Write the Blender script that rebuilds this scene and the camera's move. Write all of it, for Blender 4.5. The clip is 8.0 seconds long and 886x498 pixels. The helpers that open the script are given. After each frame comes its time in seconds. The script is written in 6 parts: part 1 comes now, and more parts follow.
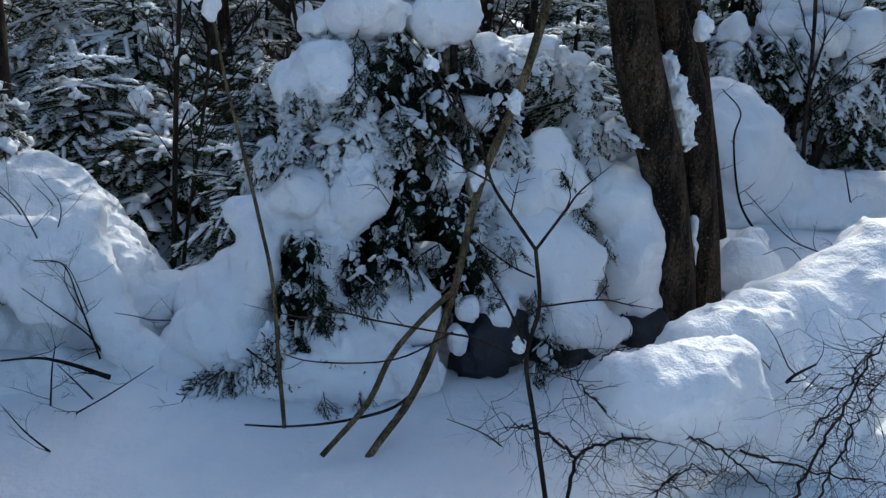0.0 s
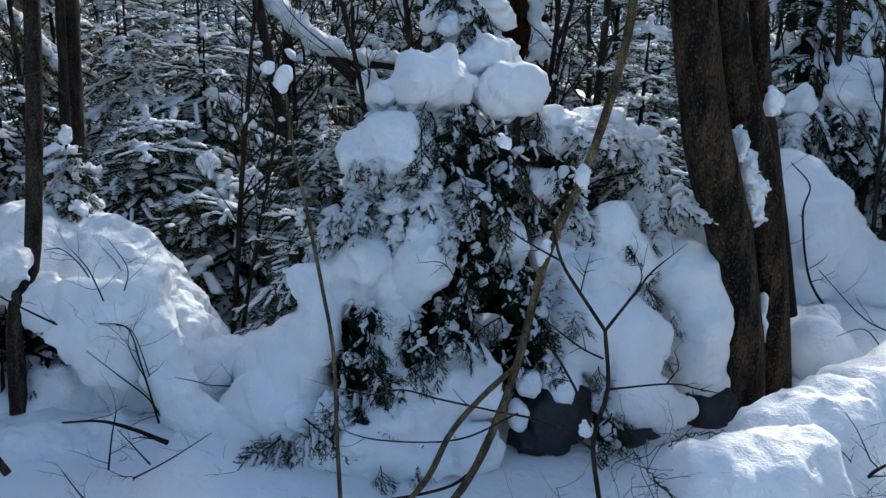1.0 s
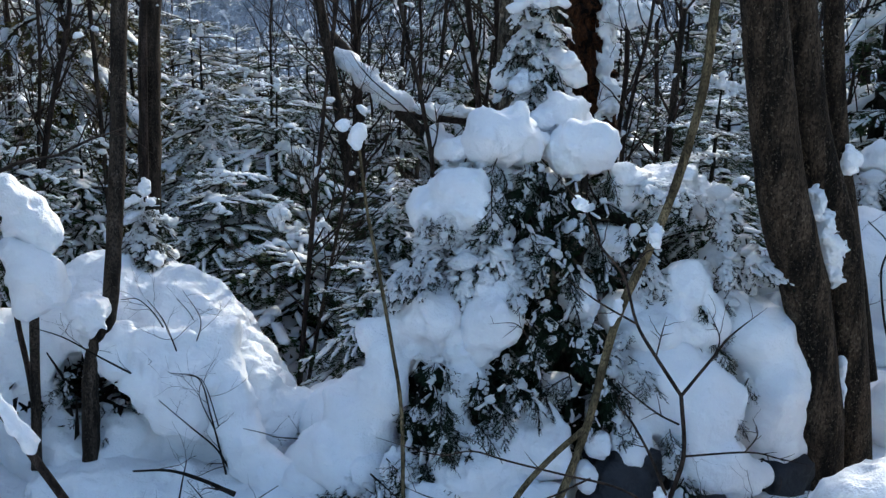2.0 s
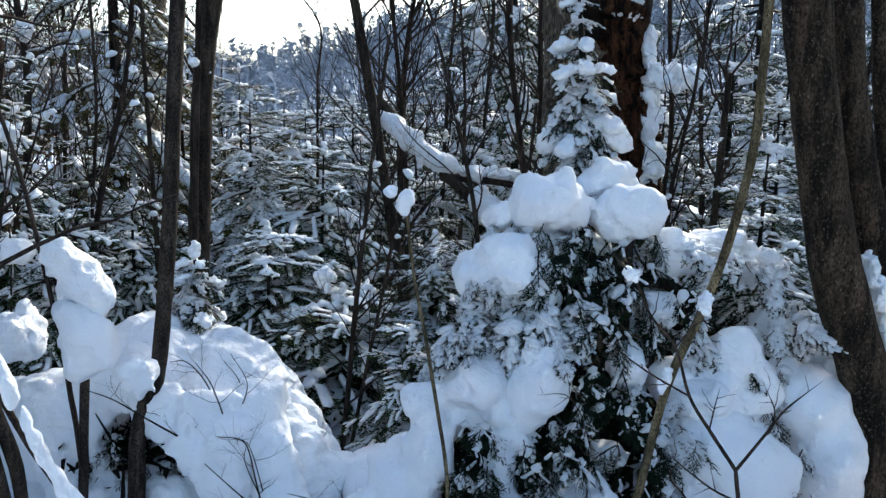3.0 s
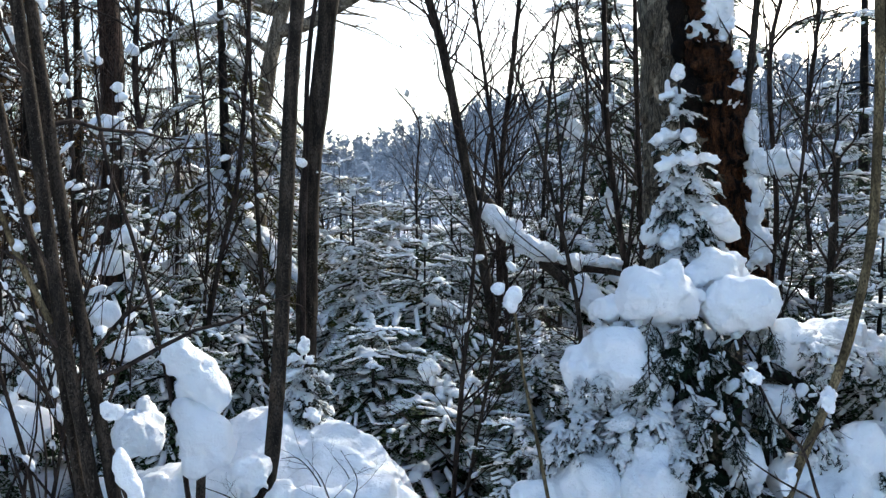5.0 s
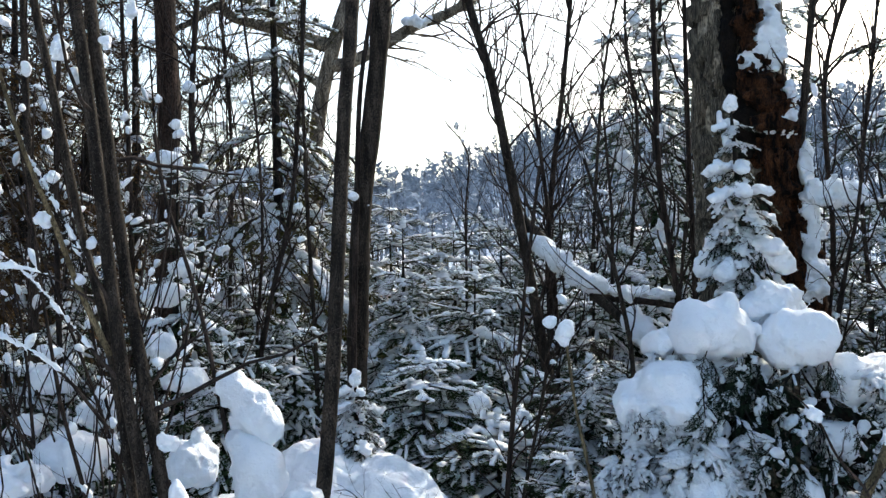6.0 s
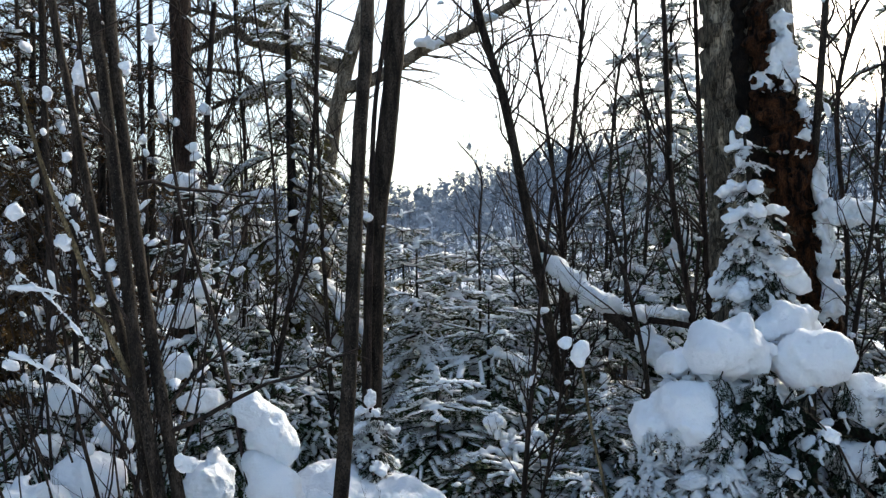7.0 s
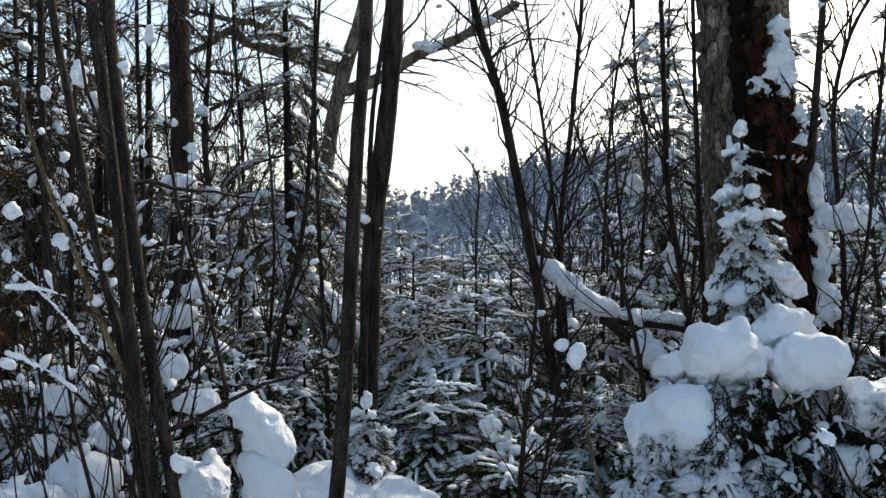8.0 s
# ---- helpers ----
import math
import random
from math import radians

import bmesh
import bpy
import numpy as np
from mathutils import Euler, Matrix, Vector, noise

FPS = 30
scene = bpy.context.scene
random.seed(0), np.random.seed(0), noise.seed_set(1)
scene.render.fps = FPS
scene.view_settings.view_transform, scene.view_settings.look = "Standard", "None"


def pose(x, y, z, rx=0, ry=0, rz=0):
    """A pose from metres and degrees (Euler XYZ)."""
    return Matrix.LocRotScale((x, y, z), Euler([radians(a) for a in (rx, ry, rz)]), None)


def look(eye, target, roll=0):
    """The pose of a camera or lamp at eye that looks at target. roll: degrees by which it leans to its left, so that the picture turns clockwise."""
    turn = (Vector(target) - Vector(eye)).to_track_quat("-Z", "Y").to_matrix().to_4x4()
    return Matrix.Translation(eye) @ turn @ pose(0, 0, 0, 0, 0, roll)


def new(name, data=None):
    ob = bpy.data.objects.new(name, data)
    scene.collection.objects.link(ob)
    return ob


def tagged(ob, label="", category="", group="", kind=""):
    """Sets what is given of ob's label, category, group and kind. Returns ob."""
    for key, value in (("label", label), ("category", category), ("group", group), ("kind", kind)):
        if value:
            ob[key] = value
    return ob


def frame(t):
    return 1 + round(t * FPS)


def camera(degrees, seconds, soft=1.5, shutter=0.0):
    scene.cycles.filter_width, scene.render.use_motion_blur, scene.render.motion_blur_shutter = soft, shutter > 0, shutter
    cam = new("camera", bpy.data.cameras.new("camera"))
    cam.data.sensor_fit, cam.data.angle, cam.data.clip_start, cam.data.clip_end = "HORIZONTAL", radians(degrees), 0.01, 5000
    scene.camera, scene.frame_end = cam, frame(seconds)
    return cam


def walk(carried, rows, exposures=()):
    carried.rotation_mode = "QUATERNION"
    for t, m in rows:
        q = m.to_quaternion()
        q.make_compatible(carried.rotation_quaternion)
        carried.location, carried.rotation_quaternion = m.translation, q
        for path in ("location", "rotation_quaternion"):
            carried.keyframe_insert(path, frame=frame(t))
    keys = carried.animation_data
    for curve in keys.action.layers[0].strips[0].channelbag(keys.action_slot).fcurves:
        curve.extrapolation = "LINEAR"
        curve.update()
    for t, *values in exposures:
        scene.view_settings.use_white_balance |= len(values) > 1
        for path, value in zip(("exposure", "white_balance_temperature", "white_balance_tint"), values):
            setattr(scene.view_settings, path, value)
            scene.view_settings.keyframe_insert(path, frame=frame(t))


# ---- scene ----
# ---------------------------------------------------------------- camera
cam = camera(52.2, 8.0, soft=1.4)

# seconds, eye x, y, z, heading to the right, pitch, lean (degrees)
PATH = [
    (0.0, 0.114, -0.067, 1.638, 13.21, -17.48, 1.40),
    (0.5, 0.098, -0.052, 1.651, 11.50, -14.98, 1.68),
    (1.0, 0.086, -0.010, 1.670, 9.61, -13.76, 1.77),
    (1.5, 0.060, -0.001, 1.681, 7.51, -11.75, 1.89),
    (1.7, 0.056, 0.000, 1.687, 6.65, -11.41, 1.86),
    (2.8, 0.033, 0.005, 1.720, 3.54, -7.99, 1.69),
    (3.0, 0.029, 0.005, 1.726, 2.90, -7.24, 1.66),
    (3.5, 0.016, 0.000, 1.740, 1.42, -6.04, 1.45),
    (4.0, -0.000, 0.000, 1.750, -0.00, -5.00, 1.26),
    (4.5, -0.012, -0.006, 1.762, -1.32, -3.82, 0.71),
    (5.0, -0.022, -0.018, 1.779, -3.12, -2.10, 0.13),
    (5.2, -0.024, -0.020, 1.781, -3.98, -1.60, 0.09),
    (6.3, -0.034, -0.033, 1.793, -6.52, 0.37, -0.08),
    (6.5, -0.036, -0.036, 1.795, -6.63, 0.73, -0.11),
    (7.0, -0.042, -0.053, 1.798, -6.94, 1.04, -0.18),
    (7.5, -0.043, -0.057, 1.790, -6.94, 1.42, 0.12),
    (8.0, -0.044, -0.059, 1.790, -6.72, 1.28, 0.17),
]


def eye_pose(x, y, z, yaw, pitch, lean):
    cy, sy, cp, sp = math.cos(radians(yaw)), math.sin(radians(yaw)), math.cos(radians(pitch)), math.sin(radians(pitch))
    return look((x, y, z), (x + sy * cp, y + cy * cp, z + sp), lean)


walk(cam, [(row[0], eye_pose(*row[1:])) for row in PATH],
     [(0.0, 0.60, 6020, 5), (1.5, 0.94, 6090, 5), (3.0, 1.24, 6190, 5), (5.0, 1.34, 6290, 5), (6.5, 1.14, 6460, 5), (8.0, 0.79, 6580, 5)])

# ---------------------------------------------------------------- sky and sun
SUN_AZ, SUN_EL = 32.0, 31.0
world = bpy.data.worlds.new("winter_sky")
scene.world = world
world.use_nodes = True
wn = world.node_tree.nodes
sky = wn.new("ShaderNodeTexSky")
sky.sky_type = "NISHITA"
sky.sun_disc = False
sky.sun_elevation, sky.sun_rotation = radians(SUN_EL), radians(SUN_AZ)
sky.air_density, sky.dust_density, sky.ozone_density = 1.0, 2.8, 1.1
world.node_tree.links.new(sky.outputs[0], wn["Background"].inputs[0])
wn["Background"].inputs[1].default_value = 0.15

sun = new("sun", bpy.data.lights.new("sun", "SUN"))
sun.data.energy, sun.data.angle, sun.data.color = 2.0, radians(0.6), (1.0, 0.92, 0.80)
sun_way = Vector((math.sin(radians(SUN_AZ)) * math.cos(radians(SUN_EL)), math.cos(radians(SUN_AZ)) * math.cos(radians(SUN_EL)), math.sin(radians(SUN_EL))))
sun.matrix_world = look(sun_way * 60, (0, 0, 0))


# ---------------------------------------------------------------- materials
def material(name, build):
    m = bpy.data.materials.new(name)
    m.use_nodes = True
    t = m.node_tree
    build(t, t.nodes["Principled BSDF"])
    return m


def tex(t, kind, scale, detail=4.0, stretch=None, rough=0.55):
    n = t.nodes.new(kind)
    n.inputs["Scale"].default_value = scale
    if kind == "ShaderNodeTexNoise":
        n.inputs["Detail"].default_value = detail
        n.inputs["Roughness"].default_value = rough
    co = t.nodes.new("ShaderNodeTexCoord")
    mp = t.nodes.new("ShaderNodeMapping")
    mp.inputs["Scale"].default_value = stretch or (1, 1, 1)
    t.links.new(co.outputs["Object"], mp.inputs[0])
    t.links.new(mp.outputs[0], n.inputs["Vector"])
    return n


def ramp(t, src, stops):
    r = t.nodes.new("ShaderNodeValToRGB")
    e = r.color_ramp.elements
    while len(e) < len(stops):
        e.new(0.5)
    for i, (p, c) in enumerate(stops):
        e[i].position, e[i].color = p, (*c, 1)
    t.links.new(src, r.inputs[0])
    return r.outputs[0]


def mixed(t, fac, a, b, mode="MIX"):
    n = t.nodes.new("ShaderNodeMix")
    n.data_type, n.blend_type = "RGBA", mode
    for src, sock in ((fac, 0), (a, 6), (b, 7)):
        if isinstance(src, float):
            n.inputs[sock].default_value = src
        elif isinstance(src, tuple):
            n.inputs[sock].default_value = (*src, 1)
        else:
            t.links.new(src, n.inputs[sock])
    return n.outputs[2]


def relief(t, bsdf, *layers):
    last = None
    for src, strength, dist in layers:
        b = t.nodes.new("ShaderNodeBump")
        b.inputs["Strength"].default_value, b.inputs["Distance"].default_value = strength, dist
        t.links.new(src, b.inputs["Height"])
        if last:
            t.links.new(last, b.inputs["Normal"])
        last = b.outputs[0]
    t.links.new(last, bsdf.inputs["Normal"])


def snow_look(t, b):
    coarse, fine = tex(t, "ShaderNodeTexNoise", 7, 5), tex(t, "ShaderNodeTexNoise", 140, 3)
    c = ramp(t, coarse.outputs["Fac"], [(0.3, (0.86, 0.88, 0.91)), (0.7, (0.92, 0.93, 0.94))])
    t.links.new(c, b.inputs["Base Color"])
    b.inputs["Roughness"].default_value = 0.62
    b.inputs["Specular IOR Level"].default_value = 0.25
    b.inputs["Subsurface Weight"].default_value = 0.12
    b.inputs["Subsurface Radius"].default_value = (0.02, 0.025, 0.03)
    mid = tex(t, "ShaderNodeTexNoise", 26, 4)
    relief(t, b, (coarse.outputs["Fac"], 0.5, 0.035), (mid.outputs["Fac"], 0.6, 0.022), (fine.outputs["Fac"], 0.6, 0.006))


def bark_look(dark, light, scale, lichen=None, ring=0.0, depth=0.01, vary=False):
    def build(t, b):
        long = tex(t, "ShaderNodeTexNoise", scale, 6, (1, 1, 0.18))
        fine = tex(t, "ShaderNodeTexNoise", scale * 6, 5, (1, 1, 0.5))
        blot = tex(t, "ShaderNodeTexNoise", scale * 0.25, 3)
        c = ramp(t, long.outputs["Fac"], [(0.40, dark), (0.62, light)])
        pits = ramp(t, fine.outputs["Fac"], [(0.40, (0.35, 0.33, 0.32)), (0.56, (1.2, 1.18, 1.15))])
        c = mixed(t, 1.0, c, pits, "MULTIPLY")
        if lichen:
            spot = tex(t, "ShaderNodeTexNoise", scale * 4.5, 6, (1, 1, 0.8), 0.75)
            c = mixed(t, ramp(t, spot.outputs["Fac"], [(0.57, (0, 0, 0)), (0.64, (0.8, 0.8, 0.8))]), c, lichen)
        c = mixed(t, ramp(t, blot.outputs["Fac"], [(0.35, (0.55, 0.55, 0.55)), (0.6, (0, 0, 0))]), c, tuple(v * 0.6 for v in dark))
        if vary:
            each = t.nodes.new("ShaderNodeObjectInfo")
            c = mixed(t, 1.0, c, ramp(t, each.outputs["Random"], [(0.0, (0.95, 0.94, 0.92)), (1.0, (1.45, 1.43, 1.38))]), "MULTIPLY")
        t.links.new(c, b.inputs["Base Color"])
        b.inputs["Roughness"].default_value = 0.85
        b.inputs["Specular IOR Level"].default_value = 0.12
        layers = [(long.outputs["Fac"], 0.9, depth * 1.4), (fine.outputs["Fac"], 0.8, depth * 0.7)]
        if ring:
            rings = tex(t, "ShaderNodeTexNoise", ring, 3, (0.12, 0.12, 1))
            layers.append((rings.outputs["Fac"], 0.5, depth * 0.6))
        relief(t, b, *layers)
    return build


def needle_look(dark, light):
    def build(t, b):
        n = tex(t, "ShaderNodeTexNoise", 9, 4)
        g = t.nodes.new("ShaderNodeNewGeometry")
        a = ramp(t, n.outputs["Fac"], [(0.35, dark), (0.65, light)])
        r = ramp(t, g.outputs["Random Per Island"], [(0.0, (0.55, 0.55, 0.5)), (1.0, (1.3, 1.3, 1.1))])
        t.links.new(mixed(t, 1.0, a, r, "MULTIPLY"), b.inputs["Base Color"])
        b.inputs["Roughness"].default_value = 0.6
        b.inputs["Specular IOR Level"].default_value = 0.05
    return build


SNOW = material("snow", snow_look)
BARK_TWIN = material("brown_smooth_bark", bark_look((0.009, 0.0065, 0.0045), (0.076, 0.055, 0.037), 20, (0.19, 0.155, 0.11), 60, 0.014))
BARK_POLE = material("tan_sapling_bark", bark_look((0.070, 0.054, 0.030), (0.22, 0.172, 0.098), 30, None, 40, 0.002))
BARK_GREY = material("grey_stem_bark", bark_look((0.017, 0.013, 0.010), (0.072, 0.056, 0.043), 28, (0.13, 0.115, 0.095), 50, 0.003))
BARK_DARK = material("dark_twig_bark", bark_look((0.018, 0.013, 0.011), (0.070, 0.052, 0.043), 40, None, 0, 0.001))
BARK_OLD = material("old_flaking_bark", bark_look((0.035, 0.028, 0.021), (0.42, 0.36, 0.28), 13, (0.45, 0.41, 0.34), 0, 0.045, True))
BARK_RED = material("reddish_pine_bark", bark_look((0.022, 0.014, 0.011), (0.085, 0.055, 0.042), 14, None, 0, 0.015))
WOOD_ROT = material("rotten_red_wood", bark_look((0.006, 0.003, 0.002), (0.125, 0.052, 0.022), 26, None, 0, 0.04))
BARK_BOUGH = material("dark_bough_wood", bark_look((0.008, 0.007, 0.006), (0.030, 0.026, 0.022), 40, None, 0, 0.001))
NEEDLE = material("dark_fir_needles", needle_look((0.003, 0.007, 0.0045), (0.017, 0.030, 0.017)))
# olive tint paints the sun shining through the needles
NEEDLE_WARM = material("sun_tinted_olive_needles", needle_look((0.022, 0.024, 0.007), (0.115, 0.098, 0.030)))
NEEDLE_RUST = material("rusty_brown_foliage", needle_look((0.030, 0.020, 0.009), (0.140, 0.078, 0.032)))
NEEDLE_FAR = material("green_fir_needles", needle_look((0.009, 0.019, 0.010), (0.046, 0.072, 0.034)))
BARK_PALE = material("pale_tan_bark", bark_look((0.10, 0.082, 0.060), (0.42, 0.36, 0.28), 14, (0.5, 0.46, 0.40), 0, 0.02))


def rock_look(t, b):
    n, f = tex(t, "ShaderNodeTexNoise", 5, 6), tex(t, "ShaderNodeTexNoise", 45, 5)
    t.links.new(ramp(t, n.outputs["Fac"], [(0.35, (0.006, 0.007, 0.010)), (0.7, (0.024, 0.028, 0.038))]), b.inputs["Base Color"])
    b.inputs["Roughness"].default_value = 0.7
    relief(t, b, (n.outputs["Fac"], 0.8, 0.06), (f.outputs["Fac"], 0.7, 0.012))


# black rotten wood, also used as painted shade in gaps and hollows
ROT_AND_SHADE = material("black_rot_and_gap_shade", bark_look((0.004, 0.003, 0.002), (0.014, 0.009, 0.006), 25, None, 0, 0.01))
ROCK = material("dark_blue_grey_rock", rock_look)


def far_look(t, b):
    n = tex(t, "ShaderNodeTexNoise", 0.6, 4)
    # frosted wood with the blue haze of distance mixed into its colour
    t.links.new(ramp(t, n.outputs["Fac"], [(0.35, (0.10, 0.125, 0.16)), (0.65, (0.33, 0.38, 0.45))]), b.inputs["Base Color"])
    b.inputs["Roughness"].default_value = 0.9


FAR_WOOD = material("haze_tinted_frosted_branches", far_look)


# ---------------------------------------------------------------- geometry helpers
class Geo:
    def __init__(self):
        self.v, self.f, self.n = [], [], 0

    def add(self, v, f):
        self.v.append(np.asarray(v, float))
        self.f.append(np.asarray(f, int) + self.n)
        self.n += len(v)

    def mesh(self, name, smooth=True):
        me = bpy.data.meshes.new(name)
        if not self.v:
            return me
        v = np.concatenate(self.v)
        loops = np.concatenate([a.ravel() for a in self.f])
        sizes = np.concatenate([np.full(len(a), a.shape[1]) for a in self.f])
        me.vertices.add(len(v))
        me.vertices.foreach_set("co", v.astype(np.float32).ravel())
        me.loops.add(len(loops))
        me.loops.foreach_set("vertex_index", loops.astype(np.int32))
        me.polygons.add(len(sizes))
        me.polygons.foreach_set("loop_start", (np.cumsum(sizes) - sizes).astype(np.int32))
        me.polygons.foreach_set("use_smooth", np.full(len(sizes), smooth))
        me.update(calc_edges=True)
        me.validate()
        return me


def thing(name, label, category, group="", kind="", at=(0, 0, 0)):
    e = new(name)
    e.location = at
    return tagged(e, label, category, group, kind)


def part(name, geo, mat, parent, label="", smooth=True):
    me = geo if isinstance(geo, bpy.types.Mesh) else geo.mesh(name, smooth)
    if not me.materials:
        me.materials.append(mat)
    o = new(name, me)
    if parent:
        o.parent = parent
    return tagged(o, label)


def whole(name, geo, mat, label, category, group="", kind="", smooth=True):
    return tagged(part(name, geo, mat, None, "", smooth), label, category, group, kind)


def waves(seed, count=28):
    r = np.random.RandomState(seed)
    d = r.normal(size=(count, 3))
    d /= np.linalg.norm(d, axis=1)[:, None]
    k = 2.0 ** r.uniform(0, 3.2, count)
    return d * k[:, None] * 2.2, r.uniform(0, 6.28, count), 1 / k


def fbm(p, seed, size):
    """Soft uneven noise of about -1 to 1, with lumps of that size."""
    d, ph, a = waves(seed)
    q = np.asarray(p) / size
    out = np.zeros(q.shape[:-1])
    for i in range(len(ph)):
        out += a[i] * np.sin(q @ d[i] + ph[i])
    return out / np.sqrt((a ** 2).sum()) * 0.7


def glide(ctrl, n):
    """n points along a smooth line through the given ones (the last number of each may be a radius)."""
    c = np.array(ctrl, float)
    c = np.vstack([2 * c[0] - c[1], c, 2 * c[-1] - c[-2]])
    m = len(c) - 3
    u = np.linspace(0, m - 1e-9, n)
    i = u.astype(int)
    t = (u - i)[:, None]
    a, b, d, e = c[i], c[i + 1], c[i + 2], c[i + 3]
    return 0.5 * (2 * b + (d - a) * t + (2 * a - 5 * b + 4 * d - e) * t ** 2 + (3 * b - a - 3 * d + e) * t ** 3)


def tube(g, pts, radii, sides=8, knobs=0.0, seed=0, ridges=0.0):
    pts, radii = np.asarray(pts, float), np.asarray(radii, float)
    n = len(pts)
    tan = np.gradient(pts, axis=0)
    tan /= np.linalg.norm(tan, axis=1)[:, None] + 1e-12
    ref = np.array([0.31, 0.95, 0.05]) if abs(tan[:, 2]).mean() > 0.5 else np.array([0, 0, 1.0])
    s = np.cross(tan, ref)
    s /= np.linalg.norm(s, axis=1)[:, None] + 1e-12
    w = np.cross(s, tan)
    a = np.arange(sides) * 2 * np.pi / sides
    ring = s[:, None] * np.cos(a)[None, :, None] + w[:, None] * np.sin(a)[None, :, None]
    rr = np.broadcast_to(radii[:, None], (n, sides)).copy()
    if knobs:
        rr *= 1 + knobs * fbm(pts[:, None] + ring * radii[:, None, None], seed, radii.max() * 3)
    if ridges:
        run = np.cumsum(np.linalg.norm(np.gradient(pts, axis=0), axis=1))
        flute = np.stack([np.broadcast_to(np.cos(a) * 1.6, (n, sides)), np.broadcast_to(np.sin(a) * 1.6, (n, sides)), np.broadcast_to(run[:, None] * 1.1, (n, sides))], -1)
        rr *= 1 + ridges * np.sign(fbm(flute, seed + 5, 0.35)) * np.abs(fbm(flute, seed + 5, 0.35)) ** 0.6
    v = (pts[:, None] + ring * rr[..., None]).reshape(-1, 3)
    i = np.arange(n - 1)[:, None] * sides
    j = np.arange(sides)[None]
    k = (j + 1) % sides
    f = np.stack([i + j, i + k, i + sides + k, i + sides + j], -1).reshape(-1, 4)
    g.add(v, f)
    if sides > 3:
        g.add(np.vstack([v[-sides:], pts[-1] + tan[-1] * radii[-1] * 0.6]), [[m, (m + 1) % sides, sides] for m in range(sides)])


def ico(sub):
    bm = bmesh.new()
    bmesh.ops.create_icosphere(bm, subdivisions=sub, radius=1)
    bm.verts.ensure_lookup_table()
    v = np.array([x.co[:] for x in bm.verts])
    f = np.array([[x.index for x in y.verts] for y in bm.faces])
    bm.free()
    return v, f


ICO = {4: ico(4)}


def crumb(sides=6):
    """A low dome for the small loads of snow on twigs, along x, of half length 1."""
    v, f = [(-1, 0, 0)], []
    prof = [(-0.75, 0.7), (-0.1, 1.0), (0.65, 0.75)]
    for x, r in prof:
        for a in range(sides):
            t = a / sides * 6.2832
            z = math.sin(t) * r
            v.append((x, math.cos(t) * r, z if z > 0 else z * 0.35))
    v.append((1, 0, 0))
    for a in range(sides):
        b = (a + 1) % sides
        f += [(0, 1 + b, 1 + a, 1 + a), (1 + 2 * sides + a, 1 + 2 * sides + b, 1 + 3 * sides, 1 + 3 * sides)]
        for q in range(2):
            f.append((1 + q * sides + a, 1 + q * sides + b, 1 + (q + 1) * sides + b, 1 + (q + 1) * sides + a))
    v = np.array(v, float)
    tris = [x[:3] for x in f if x[2] == x[3]]
    quads = [x for x in f if x[2] != x[3]]
    return v, np.array(tris), np.array(quads)


CRUMB = crumb()


def basis(x_axis, up=(0, 0, 1)):
    x = np.asarray(x_axis, float)
    x = x / (np.linalg.norm(x) + 1e-12)
    y = np.cross(up, x)
    y /= np.linalg.norm(y) + 1e-9
    return np.stack([x, y, np.cross(x, y)])


def add_crumb(g, c, along, half, wide, high, rng):
    v = CRUMB[0] * (half, wide, high)
    v = v * (1 + rng.uniform(-0.22, 0.22, (len(v), 1)))
    v = v @ basis(along) + c
    g.add(v, CRUMB[1])
    g.f.append(CRUMB[2] + g.n - len(v))


def add_pad(g, c, along, half, wide, high, rng, rings=5, sides=8, jag=0.25):
    """A lobed, uneven load of snow on a bough."""
    xs = np.linspace(-0.74, 0.74, rings)
    v = [(-1.0, 0.0, 0.0)]
    for x in xs:
        r = (1 - abs(x) ** 2.2) ** 0.6 * rng.uniform(1 - 1.5 * jag, 1.0 + 0.8 * jag)
        oy, oz = rng.uniform(-1.2, 1.2) * jag, rng.uniform(-0.4, 0.8) * jag
        for a in range(sides):
            t = a / sides * 6.2832
            k = r * rng.uniform(1 - jag, 1 + jag)
            z = math.sin(t) * k
            v.append((x + rng.uniform(-0.05, 0.05), math.cos(t) * k + oy, (z if z > 0 else z * 0.4) + oz))
    v.append((1.0, 0.0, 0.0))
    last = len(v) - 1
    tris, quads = [], []
    for a in range(sides):
        b = (a + 1) % sides
        tris += [(0, 1 + b, 1 + a), (1 + (rings - 1) * sides + a, 1 + (rings - 1) * sides + b, last)]
        for q in range(rings - 1):
            quads.append((1 + q * sides + a, 1 + q * sides + b, 1 + (q + 1) * sides + b, 1 + (q + 1) * sides + a))
    w = (np.array(v) * (half, wide, high)) @ basis(along) + c
    g.add(w, tris)
    g.f.append(np.array(quads) + g.n - len(w))


